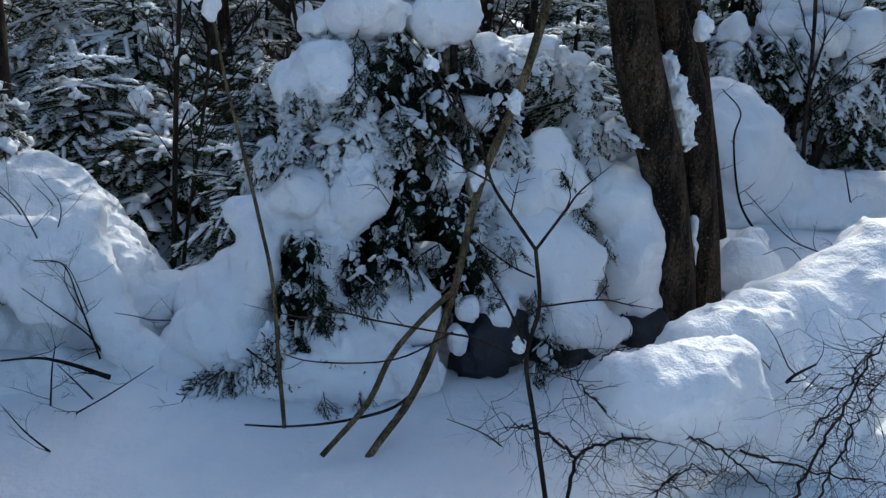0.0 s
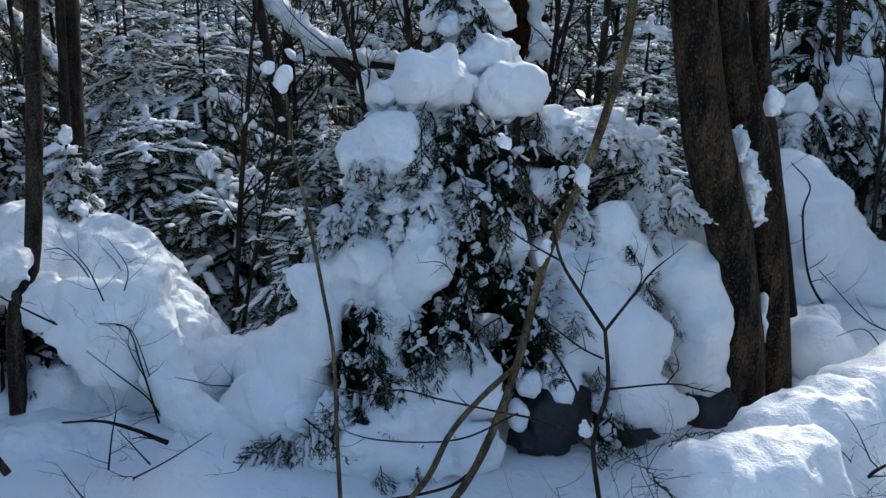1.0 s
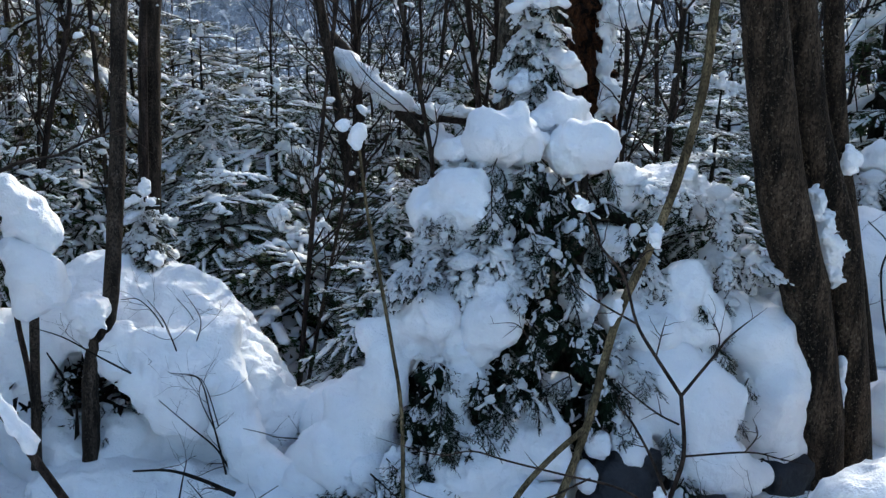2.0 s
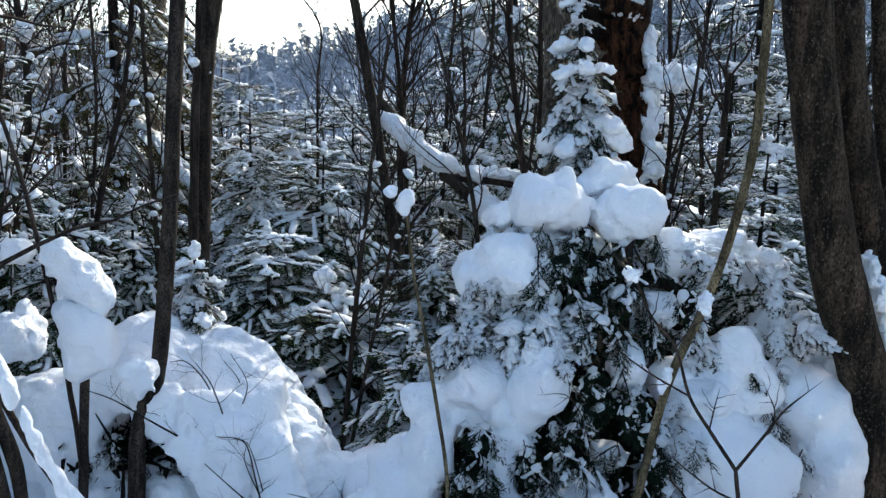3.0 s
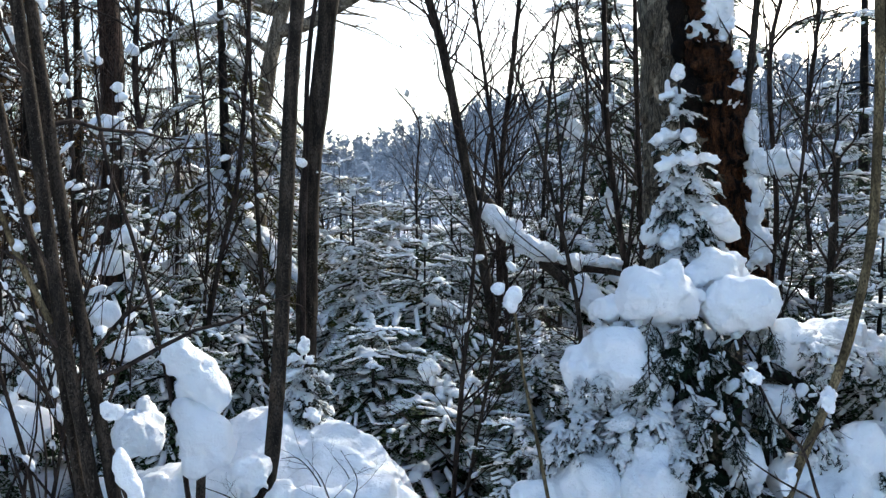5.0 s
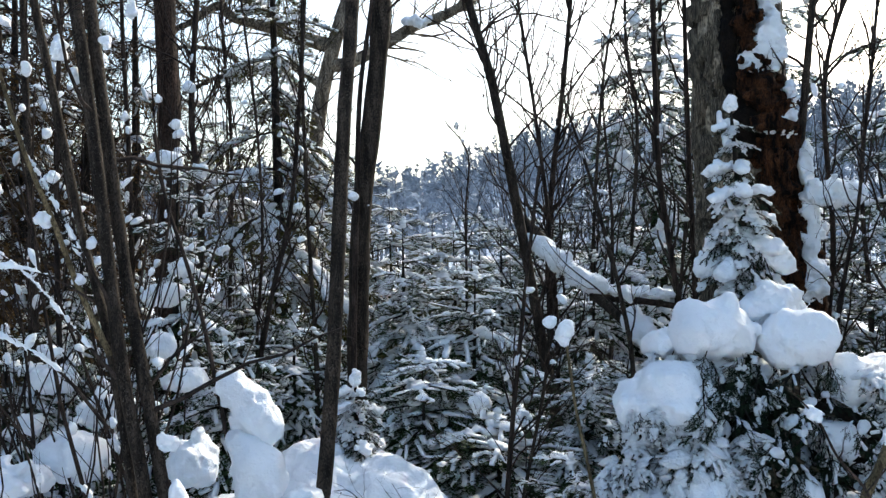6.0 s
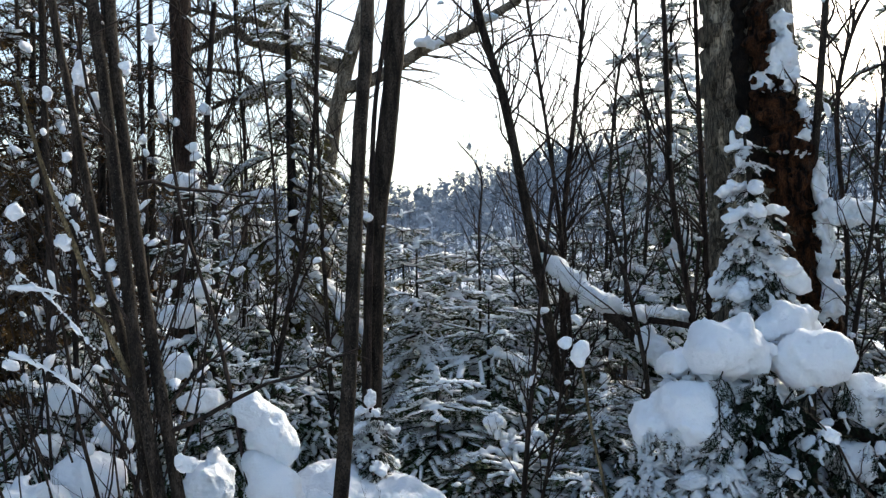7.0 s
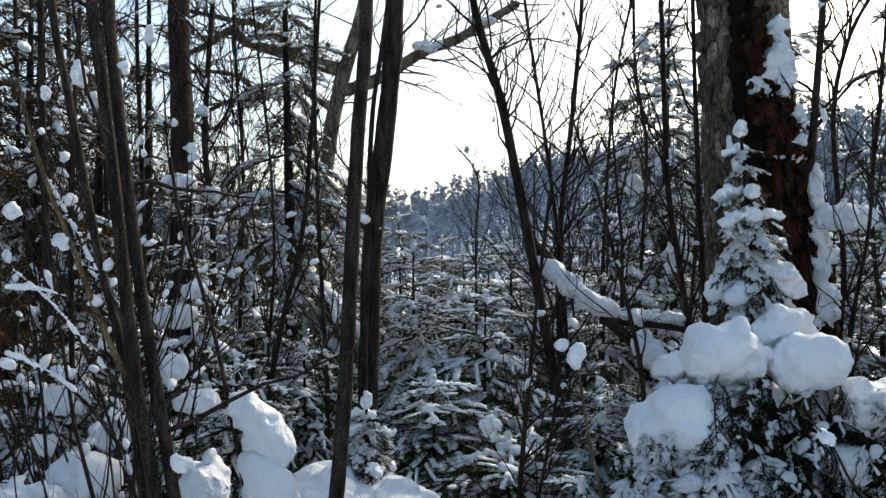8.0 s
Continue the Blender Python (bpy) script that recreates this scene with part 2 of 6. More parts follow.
def blob_field(lumps, voxel, soft, noise_amp, noise_size, seed, floor=None, holes=()):
    """A closed skin round several lumps melted into one another: a list of (x, y, z, rx, ry, rz)."""
    e = np.array(lumps, float)
    pad = 0.12 + 4 * soft + noise_amp
    lo, hi = (e[:, :3] - e[:, 3:]).min(0) - pad, (e[:, :3] + e[:, 3:]).max(0) + pad
    if floor is not None:
        lo[2] = max(lo[2], floor)
    n = np.ceil((hi - lo) / voxel).astype(int) + 1
    ax = [lo[i] + voxel * np.arange(n[i]) for i in range(3)]
    p = np.stack(np.meshgrid(*ax, indexing="ij"), -1)
    acc = np.zeros(n)
    for q in e:
        i0 = np.maximum(((q[:3] - q[3:] - 12 * soft - lo) / voxel).astype(int), 0)
        i1 = np.minimum(((q[:3] + q[3:] + 12 * soft - lo) / voxel).astype(int) + 2, n)
        if (i1 <= i0).any():
            continue
        box = tuple(slice(a, b) for a, b in zip(i0, i1))
        k = (p[box] - q[:3]) / q[3:]
        k0 = np.sqrt((k * k).sum(-1))
        k /= q[3:]
        d = k0 * (k0 - 1) / (np.sqrt((k * k).sum(-1)) + 1e-9)
        acc[box] += np.exp(-np.clip(d, -0.6, 1.2) / soft)
    fld = -soft * np.log(acc + 1e-12)
    for q in holes:
        k0 = np.linalg.norm((p - np.array(q[:3])) / np.array(q[3:]), axis=-1)
        fld = np.maximum(fld, (1 - k0) * min(q[3:]))
    near = np.abs(fld) < 0.15
    fld[near] += noise_amp * fbm(p[near], seed, noise_size) + noise_amp * 0.45 * fbm(p[near], seed + 3, noise_size * 0.36)
    fld[:, :, 0] = np.maximum(fld[:, :, 0], 0.01)
    s = fld < 0
    c = [(i, j, k) for i in (0, 1) for j in (0, 1) for k in (0, 1)]
    m = n - 1
    sub = lambda a, o: a[o[0]:o[0] + m[0], o[1]:o[1] + m[1], o[2]:o[2] + m[2]]
    total = sum(sub(s, o).astype(int) for o in c)
    act = (total > 0) & (total < 8)
    idx = -np.ones(m, int)
    idx[act] = np.arange(act.sum())
    pos, cnt = np.zeros((act.sum(), 3)), np.zeros(act.sum())
    for a in c:
        for b in c:
            if sum(y - x for x, y in zip(a, b)) == 1 and all(y >= x for x, y in zip(a, b)):
                fa, fb = sub(fld, a)[act], sub(fld, b)[act]
                cr = (fa < 0) != (fb < 0)
                t = np.where(cr, fa / np.where(cr, fa - fb, 1), 0)
                pos += cr[:, None] * (np.array(a) + t[:, None] * (np.array(b) - np.array(a)))
                cnt += cr
    v = lo + voxel * (np.argwhere(act) + pos / cnt[:, None])
    faces = []
    for ax_i in range(3):
        u, w = [(1, 2), (2, 0), (0, 1)][ax_i]
        sl = [slice(1, m[i]) for i in range(3)]
        sl[ax_i] = slice(0, m[ax_i])
        sl2 = list(sl)
        sl2[ax_i] = slice(1, m[ax_i] + 1)
        a, b = s[tuple(sl)], s[tuple(sl2)]
        ch = np.argwhere(a != b)
        off = np.array([1, 1, 1])
        off[ax_i] = 0
        base = ch + off
        first = a[tuple(ch.T)]
        du, dw = np.eye(3, dtype=int)[u], np.eye(3, dtype=int)[w]
        get = lambda q: idx[tuple(q.T)]
        quad = np.stack([get(base), get(base - du), get(base - du - dw), get(base - dw)], -1)
        quad[first] = quad[first][:, ::-1]
        faces.append(quad[(quad >= 0).all(1)][:, ::-1])
    quads = np.concatenate(faces)
    one, two = quads.ravel(), np.roll(quads, -1, 1).ravel()
    num = np.maximum(np.bincount(one, minlength=len(v)), 1)
    v = 0.55 * v + 0.45 * np.stack([np.bincount(one, v[two, i], len(v)) / num for i in range(3)], -1)
    g = Geo()
    g.add(v, quads)
    return g


# ---------------------------------------------------------------- ground
def smooth_step(x, a, b):
    t = np.clip((x - a) / (b - a), 0, 1)
    return t * t * (3 - 2 * t)


def ridge_height(az):
    """Height of the far slope over level at 110 m, by bearing in degrees."""
    return np.interp(az, [-60, -30, -14, -8, -4, 0, 4, 12, 30, 60], [9, 7, 5.0, 4.8, 8.5, 12.0, 13.5, 14.5, 15.0, 12.0])


def ground_height(x, y):
    x, y = np.asarray(x, float), np.asarray(y, float)
    p = np.stack([x, y, 0 * x], -1)
    r = np.hypot(x, y)
    h = 0.025 * fbm(p, 3, 1.3) * smooth_step(r, 0.5, 2)
    h = h + 0.16 * smooth_step(y, 4.5, 8) * fbm(p, 5, 2.6)
    h = h + 0.10 * np.exp(-((x - 0.0) ** 2 + (y - 3.9) ** 2) / 0.3)
    h = h + 0.5 * smooth_step(r, 12, 40) * fbm(p, 7, 14)
    az = np.degrees(np.arctan2(x, y))
    return h + ridge_height(az) * smooth_step(r, 32, 112) * (1 + 0.12 * fbm(p, 11, 30)) * np.where(np.abs(az) < 75, 1, smooth_step(120 - np.abs(az), 0, 45)) - 0


def build_ground():
    az = np.radians(np.concatenate([np.arange(-180, -50, 4), np.arange(-50, 50, 0.75), np.arange(50, 180, 4)]))
    r = np.concatenate([np.linspace(0.15, 8, 130), 8 * 1.035 ** np.arange(1, 80), [160, 220, 320, 500, 900, 1800, 4000]])
    A, R = np.meshgrid(az, r, indexing="ij")
    X, Y = R * np.sin(A), R * np.cos(A)
    Z = ground_height(X, Y)
    n, m = A.shape
    i, j = np.meshgrid(np.arange(n), np.arange(m - 1), indexing="ij")
    k = (i + 1) % n
    g = Geo()
    f = np.stack([i * m + j, i * m + j + 1, k * m + j + 1, k * m + j], -1).reshape(-1, 4)
    g.add(np.stack([X, Y, Z], -1).reshape(-1, 3), f[:, ::-1])
    v = np.vstack([[0, 0, ground_height(0.0, 0.0)], np.stack([X, Y, Z], -1)[:, 0]])
    g.add(v, [[0, 1 + (a + 1) % n, 1 + a] for a in range(n)])
    return whole("ground", g, SNOW, "deep fresh snow covering the uneven forest floor", "snow", kind="structure")


ground = build_ground()


def gz(x, y):
    return float(ground_height(np.array(x), np.array(y)))


# ---------------------------------------------------------------- far woods on the slope
def build_far_woods():
    rng = np.random.RandomState(4)
    g = Geo()
    for q in range(2300):
        az = rng.uniform(-34, 40)
        r = 38 + 95 * rng.rand() ** 0.7
        x, y = r * math.sin(radians(az)), r * math.cos(radians(az))
        z = float(ground_height(np.array(x), np.array(y)))
        h, w = rng.uniform(2.5, 5.5), rng.uniform(0.8, 1.6)
        n = 72
        t = rng.rand(n) ** 0.7
        a = rng.uniform(0, 6.28, n)
        rad = w * (1 - t) * rng.uniform(0.4, 1.0, n) + 0.1
        c = np.stack([x + rad * np.cos(a), y + rad * np.sin(a), z + 0.3 + t * h], -1)
        d = np.stack([np.cos(a), np.sin(a), rng.uniform(-0.3, 1.0, n)], -1) * rng.uniform(0.2, 0.5, (n, 1))
        s = rng.normal(size=(n, 3)) * 0.075
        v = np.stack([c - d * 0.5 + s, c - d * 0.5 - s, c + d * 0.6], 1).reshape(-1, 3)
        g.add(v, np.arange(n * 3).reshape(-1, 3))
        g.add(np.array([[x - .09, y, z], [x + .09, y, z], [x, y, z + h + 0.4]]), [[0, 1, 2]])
    return whole("far_woods", g, FAR_WOOD, "dense frosted woods on the far slope, blue haze put into their colour", "forest", kind="stuff", smooth=False)


build_far_woods()


# ---------------------------------------------------------------- fir boughs and firs
def twig_needles(g, a, b, n, length, width, rng):
    """Needles all round a shoot from a to b: thin triangles."""
    a, b = np.asarray(a, float), np.asarray(b, float)
    M = basis(b - a)
    L = np.linalg.norm(b - a)
    s = np.linspace(0.02, 1.0, n)
    ang = np.concatenate([rng.uniform(-0.35, 0.9, n // 2), np.pi - rng.uniform(-0.35, 0.9, n - n // 2)])
    rng.shuffle(ang)
    ln = length * rng.uniform(0.7, 1.15, n) * (1 - 0.35 * s)
    lean = rng.uniform(0.5, 0.95, n)
    base = np.stack([s * L, 0 * s, 0 * s], -1)
    tip = base + np.stack([ln * lean, ln * np.cos(ang) * 0.85, ln * np.sin(ang) * 0.6], -1)
    off = np.zeros((n, 3))
    off[:, 0] = width * 0.5
    v = np.stack([base - off, base + off, tip], 1).reshape(-1, 3) @ M + a
    g.add(v, np.arange(3 * n).reshape(-1, 3))


def make_bough(seed, near, white=1.0, load=1.0):
    """A flat drooping fir bough, one metre long, along x: needles, wood, snow in fingers along every shoot."""
    rng = np.random.RandomState(seed)
    nd, wd, sn = Geo(), Geo(), Geo()
    nt = 15 if near else 13
    nn, nl, nw = (20, 0.060, 0.024) if near else (9, 0.090, 0.040)
    bend = rng.uniform(0.2, 0.45)
    axis = lambda s: np.array([s, 0.05 * math.sin(3 * s + seed), -bend * s * s])
    tube(wd, [axis(s) for s in np.linspace(0, 1, 5)], np.linspace(0.018, 0.004, 5), 4 if near else 3)
    for q in range(nt):
        s = 0.10 + 0.88 * q / (nt - 1)
        side = 1 if q % 2 else -1
        if q == nt - 1:
            d = np.array([1, 0, -0.4])
        else:
            d = np.array([0.75 + 0.5 * s + rng.uniform(-0.25, 0.25), side * rng.uniform(0.5, 1.15), rng.uniform(-0.75, 0.1)])
        d /= np.linalg.norm(d)
        ln = (0.50 * (1 - s) ** 0.8 + 0.12) * rng.uniform(0.75, 1.15)
        a = axis(s)
        b = a + d * ln + np.array([0, 0, -0.12 * ln])
        if near:
            tube(wd, [a, b], [0.007, 0.002], 3)
        twig_needles(nd, a, b, nn, nl, nw, rng)
        if ln > 0.26:
            for w in (0.35, 0.65):
                for sd in (-1, 1):
                    m = a + (b - a) * w
                    e = d + sd * rng.uniform(0.4, 1.1) * np.cross(d, (0, 0, 1)) + (0, 0, rng.uniform(-0.9, 0.2))
                    e = e / np.linalg.norm(e) * ln * 0.42
                    twig_needles(nd, m, m + e, nn // 2, nl, nw, rng)
                    if near and rng.rand() < 0.28 * white:
                        add_pad(sn, m + e * 0.55 + (0, 0, 0.014), e, ln * rng.uniform(0.14, 0.24), rng.uniform(0.035, 0.06) * load, rng.uniform(0.03, 0.05) * load, rng, 2, 5)
        if rng.rand() < 0.62 * white:
            c = a + (b - a) * rng.uniform(0.4, 0.7) + (0, 0, 0.016)
            add_pad(sn, c, b - a, ln * rng.uniform(0.25, 0.46), rng.uniform(0.040, 0.080) * load, rng.uniform(0.030, 0.052) * load, rng, 2, 5)
    s = rng.uniform(0.08, 0.2)
    while s < 1.0:
        h = rng.uniform(0.08, 0.17)
        if rng.rand() < 0.8 * white:
            add_pad(sn, axis(s) + (0, rng.uniform(-0.04, 0.04), 0.02), axis(s + 0.05) - axis(s), h, rng.uniform(0.08, 0.20) * (1.15 - 0.6 * s) * load, rng.uniform(0.045, 0.085) * load, rng, 4 if near else 3, 7 if near else 6)
        s += h * rng.uniform(1.1, 2.0)
    return nd, wd, sn


class Flat:
    """A bough's arrays, to be set down many times."""

    def __init__(self, seed, near, white=1.0, load=1.0):
        self.layers = []
        for g in make_bough(seed, near, white, load):
            self.layers.append((np.concatenate(g.v), g.f))


FAR_BOUGHS = [Flat(s, False, 1.05, 0.95) for s in range(7)]
NEAR_BOUGHS = [Flat(50 + s, True, 1.2, 1.35) for s in range(5)]
BROWN_BOUGHS = [Flat(120 + s, False, 0.5, 0.7) for s in range(4)]
DARK_BOUGHS = [Flat(70 + s, True, 0.2, 1.3) for s in range(5)]


def lay(geos, bough, m, scale):
    """Set a bough down by a 3 x 4 pose (rows: x axis, y axis, z axis, place)."""
    for g, (v, fs) in zip(geos, bough.layers):
        n = g.n
        g.v.append((v * scale) @ m[:3] + m[3])
        g.f += [f + n for f in fs]
        g.n += len(v)


def bough_pose(place, yaw, pitch, twist):
    m = Euler((twist, -pitch, yaw)).to_matrix()
    a = np.array(m).T
    return np.vstack([a, place])


def fir(x, y, tall, half, seed, warm=False, gap=0.0, name="fir_tree", label="", z=None, crowd=1.0, shape=0.75, brown=False):
    """A fir with a trunk, a crown of boughs and the snow lying on them."""
    rng = np.random.RandomState(seed)
    base = gz(x, y) if z is None else z
    root = thing(name, label or "snow-laden fir with dark green drooping boughs", "tree", "forest firs", at=(x, y, base))
    tr = Geo()
    lean = rng.uniform(-0.03, 0.03, 2)
    tube(tr, [(lean[0] * t * tall, lean[1] * t * tall, t * tall - 0.1 * (t == 0)) for t in np.linspace(0, 1, 8)], np.linspace(0.012 + tall * 0.010, 0.004, 8), 8, 0.1, seed)
    part("trunk", tr, BARK_BOUGH, root)
    geos = (Geo(), Geo(), Geo())
    lib = BROWN_BOUGHS if brown else FAR_BOUGHS
    far = math.hypot(x, y) > 8.5
    step = (0.21 if far else 0.15) * (tall / 2.2) ** (0.35 if tall < 3 else 0.62) / crowd / 1.12
    zz = gap * tall + 0.05
    while zz < tall * 0.985:
        h = zz / tall
        ln = half * ((1 - h) / (1 - gap * 0.9)) ** shape + 0.09
        for q in range(5 if h < 0.8 and not far else 4):
            yaw = rng.uniform(0, 6.2832)
            pitch = radians(-32 + 60 * h ** 1.5) + rng.uniform(-0.2, 0.2)
            p = (lean[0] * zz, lean[1] * zz, zz + rng.uniform(-0.04, 0.04))
            lay(geos, lib[rng.randint(len(lib))], bough_pose(p, yaw, pitch, rng.uniform(-0.35, 0.35)), ln * rng.uniform(0.75, 1.2) * (1.12 if far else 1.0))
        zz += step
    for q in range(3):
        add_crumb(geos[2], np.array([lean[0] * tall, lean[1] * tall, tall - 0.03 * q]), rng.normal(size=3) * (1, 1, 0.2), 0.03, 0.022, 0.03, rng)
    crown = part("crown", geos[0], NEEDLE_RUST if brown else NEEDLE_WARM if warm else NEEDLE_FAR, root, "", False)
    tagged(part("twig_wood", geos[1], BARK_BOUGH, crown), kind="stuff")
    tagged(part("snow_load", geos[2], SNOW, root, "soft white snow lying on the boughs"), kind="stuff")
    return root


# ---------------------------------------------------------------- bare stems and shrubs
def shoot(g, start, way, length, r, rng, level, sides=5, wander=0.25, lift=0.1, kids=(4, 4, 3), tips=None, spread=0.75):
    n = 6 if level > 0 else 4
    pts = [np.asarray(start, float)]
    d = np.asarray(way, float) / np.linalg.norm(way)
    for q in range(n):
        d = d + rng.normal(size=3) * wander * 0.35 + np.array([0, 0, lift * 0.25])
        d /= np.linalg.norm(d)
        pts.append(pts[-1] + d * length / n)
    pts = np.array(pts)
    tube(g, pts, np.linspace(r, r * 0.35, n + 1), max(3, sides))
    if tips is not None:
        tips.append((pts[2], pts[3] - pts[2], r))
    if level <= 0:
        return
    for q in range(kids[min(level, len(kids)) - 1]):
        s = rng.uniform(0.3, 0.98)
        i = min(int(s * n), n - 1)
        p = pts[i] + (pts[i + 1] - pts[i]) * (s * n - i)
        ax = (pts[i + 1] - pts[i]) / np.linalg.norm(pts[i + 1] - pts[i])
        side = np.cross(ax, rng.normal(size=3))
        side /= np.linalg.norm(side)
        shoot(g, p, ax + side * spread * rng.uniform(0.6, 1.2), length * rng.uniform(0.3, 0.55), r * (1 - 0.6 * s) * 0.6, rng, level - 1, sides - 1, wander, lift, kids, tips, spread)


def stem(name, label, ctrl, r0, r1, mat, seed=0, sides=10, twigs=0, twig_len=0.6, twig_from=0.35, category="sapling", group="", bits=0, root_down=0.12, levels=1, knobs=0.08, lift=0.15, twig_mat=None, bit_size=0.035, ridges=0.0, steep=0.0):
    """A stem through a few points, with side twigs and bits of snow caught on it. Returns its root."""
    rng = np.random.RandomState(seed + 100)
    c = np.array(ctrl, float)
    low = c[np.argmin(c[:, 2])]
    base = tuple(low)
    root = thing(name, label, category, group, at=base)
    c = c - low
    if c[0, 2] > c[-1, 2]:
        c = c[::-1]
    c = np.vstack([c[0] + (c[0] - c[1]) / np.linalg.norm(c[0] - c[1]) * root_down, c]) if root_down else c
    n = max(14, 5 * len(c)) if not ridges else 120
    pts = glide(c, n)
    rad = np.linspace(r0, r1, n)
    g = Geo()
    tube(g, pts, rad, sides, knobs, seed, ridges)
    part("stem", g, mat, root)
    tg, tips = Geo(), []
    for q in range(twigs):
        s = rng.uniform(twig_from, 0.99) * (n - 1)
        i = int(s)
        p = pts[i] + (pts[min(i + 1, n - 1)] - pts[i]) * (s - i)
        a = rng.uniform(0, 6.2832)
        shoot(tg, p, (math.cos(a), math.sin(a) * 0.7, rng.uniform(0.1, 0.9) + steep), twig_len * rng.uniform(0.5, 1.2), min(rad[i] * 0.45, 0.010), rng, levels, 4, 0.55, lift, (3, 4), tips, 0.9)
    if tg.n:
        tagged(part("branch_growth", tg, twig_mat or BARK_DARK, root), kind="stuff")
    if bits:
        sg = Geo()
        for q in range(bits):
            if tips and rng.rand() < 0.7:
                p, d, r = tips[rng.randint(len(tips))]
            else:
                i = rng.randint(n // 4, n - 1)
                p, d, r = pts[i], pts[i + 1] - pts[i], rad[i]
            add_pad(sg, p + np.array([0, 0, r]), d * (1, 1, 0.4) + (0.001, 0, 0), bit_size * rng.uniform(0.6, 1.5), bit_size * rng.uniform(0.5, 1), bit_size * rng.uniform(0.5, 1), rng, 4, 7, 0.12)
        tagged(part("caught_snow", sg, SNOW, root, "small clots of snow caught on the twigs"), kind="stuff")
    return root


def limb(parent, name, ctrl, r0, r1, mat, sides=7, seed=0, label="", twiglets=0):
    """A further branch of a stem, given in the place's own metres."""
    g = Geo()
    n = max(10, 4 * len(ctrl))
    rad = np.linspace(r0, r1, n)
    pts = glide(np.array(ctrl, float) - np.array(parent.location), n)
    if r1 < 0.004:
        rad[-4:] *= (0.85, 0.65, 0.45, 0.25)
    tube(g, pts, rad, sides, 0.06, seed)
    if twiglets:
        rng = np.random.RandomState(seed + 60)
        for k in range(twiglets):
            i = int(n * rng.uniform(0.25, 0.97))
            i = min(i, n - 2)
            d = pts[i + 1] - pts[i]
            d /= np.linalg.norm(d)
            side = np.array([d[2], 0, -d[0]]) * (1 if k % 2 else -1)
            shoot(g, pts[i], d * 0.7 + side * rng.uniform(0.5, 1.0) + (0, rng.uniform(-0.4, 0.4), 0), rng.uniform(0.02, 0.08) * max(1.0, r0 / 0.006), min(rad[i] * 0.45 + 0.0004, 0.012), rng, 1 if r0 > 0.02 else 0, 4, 0.6, 0.1, (2, 2), None, 0.7)
    return part(name, g, mat, parent, label)


def snow_on(parent, name, place, r, seed, sub=3, label="", rough=0.16, flat=0.35):
    return part(name, clod(np.array(place) - np.array(parent.location), np.array(r) * 1.05, seed, float(np.mean(r)) / 9), SNOW, parent, label)


def clod(c, r, seed, voxel):
    """One ragged ball of snow with smaller lumps grown into it."""
    rng = np.random.RandomState(seed)
    c, r = np.array(c, float), np.array(r, float)
    rows_ = [(*c, *(r * 0.8))]
    for k in range(8):
        d = rng.normal(size=3)
        d /= np.linalg.norm(d)
        q = r.mean() * rng.uniform(0.25, 0.55)
        rows_.append((*(c + d * r * rng.uniform(0.5, 0.85)), q, q, q * rng.uniform(0.7, 1.3)))
    return blob_field(rows_, voxel, r.mean() * 0.12, r.mean() * 0.2, r.mean() * 0.8, seed % 40)


def pillow(parent, q, seed, name="snow_pillow", grow=1.0, drips=7, voxel=0.014, label=""):
    """A plump, uneven snow pillow of several swells, flatter below, with small lumps at its rim."""
    rng = np.random.RandomState(seed)
    c, r = np.array(q[:3]), np.array(q[3:]) * grow
    rm = r.mean()
    rows_ = [(*(c - (0, 0, 0.08 * r[2])), *(r * (0.86, 0.86, 0.80)))]
    for k in range(5):
        a = rng.uniform(0, 6.28)
        o = np.array([math.cos(a), math.sin(a), 0]) * r * rng.uniform(0.30, 0.48) + (0, 0, r[2] * rng.uniform(-0.15, 0.38))
        rows_.append((*(c + o), *(r * rng.uniform(0.45, 0.62) * (1, 1, rng.uniform(0.85, 1.1)))))
    for k in range(drips + 6):
        d = rng.normal(size=3)
        d /= np.linalg.norm(d)
        d[2] = -abs(d[2]) * 0.8 if rng.rand() < 0.7 else d[2]
        rr = rm * rng.uniform(0.13, 0.30)
        rows_.append((*(c + d * r * rng.uniform(0.70, 0.92)), rr * rng.uniform(0.8, 1.3), rr, rr * rng.uniform(0.8, 1.4)))
    rows_ = [tuple(np.array(e) - np.array([*parent.location, 0, 0, 0])) for e in rows_]
    g = blob_field(rows_, max(voxel, rm / 11), min(0.012, rm * 0.10), min(0.017, rm * 0.14), max(0.035, rm * 0.5), seed % 40)
    return part(name, g, SNOW, parent, label)


def melt(parent, name, lumps, seed, soft=0.02, voxel=0.014, label="", n=4, lo=0.01, hi=0.03, holes=(), fill=0, grit=1.0):
    """Several lumps run together into one soft mass of snow."""
    rng = np.random.RandomState(seed)
    out = [tuple(np.array(q) - np.array([*parent.location, 0, 0, 0])) for q in lumps]
    if fill:
        out = [tuple(np.array(a) + (np.array(b) - np.array(a)) * k / fill) for a, b in zip(out, out[1:]) for k in range(fill)] + out[-1:]
    for q in list(out):
        for k in range(n):
            d = rng.normal(size=3)
            d /= np.linalg.norm(d)
            r = rng.uniform(lo, hi)
            out.append((*(np.array(q[:3]) + d * np.array(q[3:]) * 0.9), r * rng.uniform(0.8, 1.5), r, r * rng.uniform(0.8, 1.5)))
    gaps = [tuple(np.array(q) - np.array([*parent.location, 0, 0, 0])) for q in holes]
    return part(name, blob_field(out, voxel, soft, min(0.017, hi * 0.42) * grit, max(0.05, hi * 2.4) / grit, seed % 40, None, gaps), SNOW, parent, label)


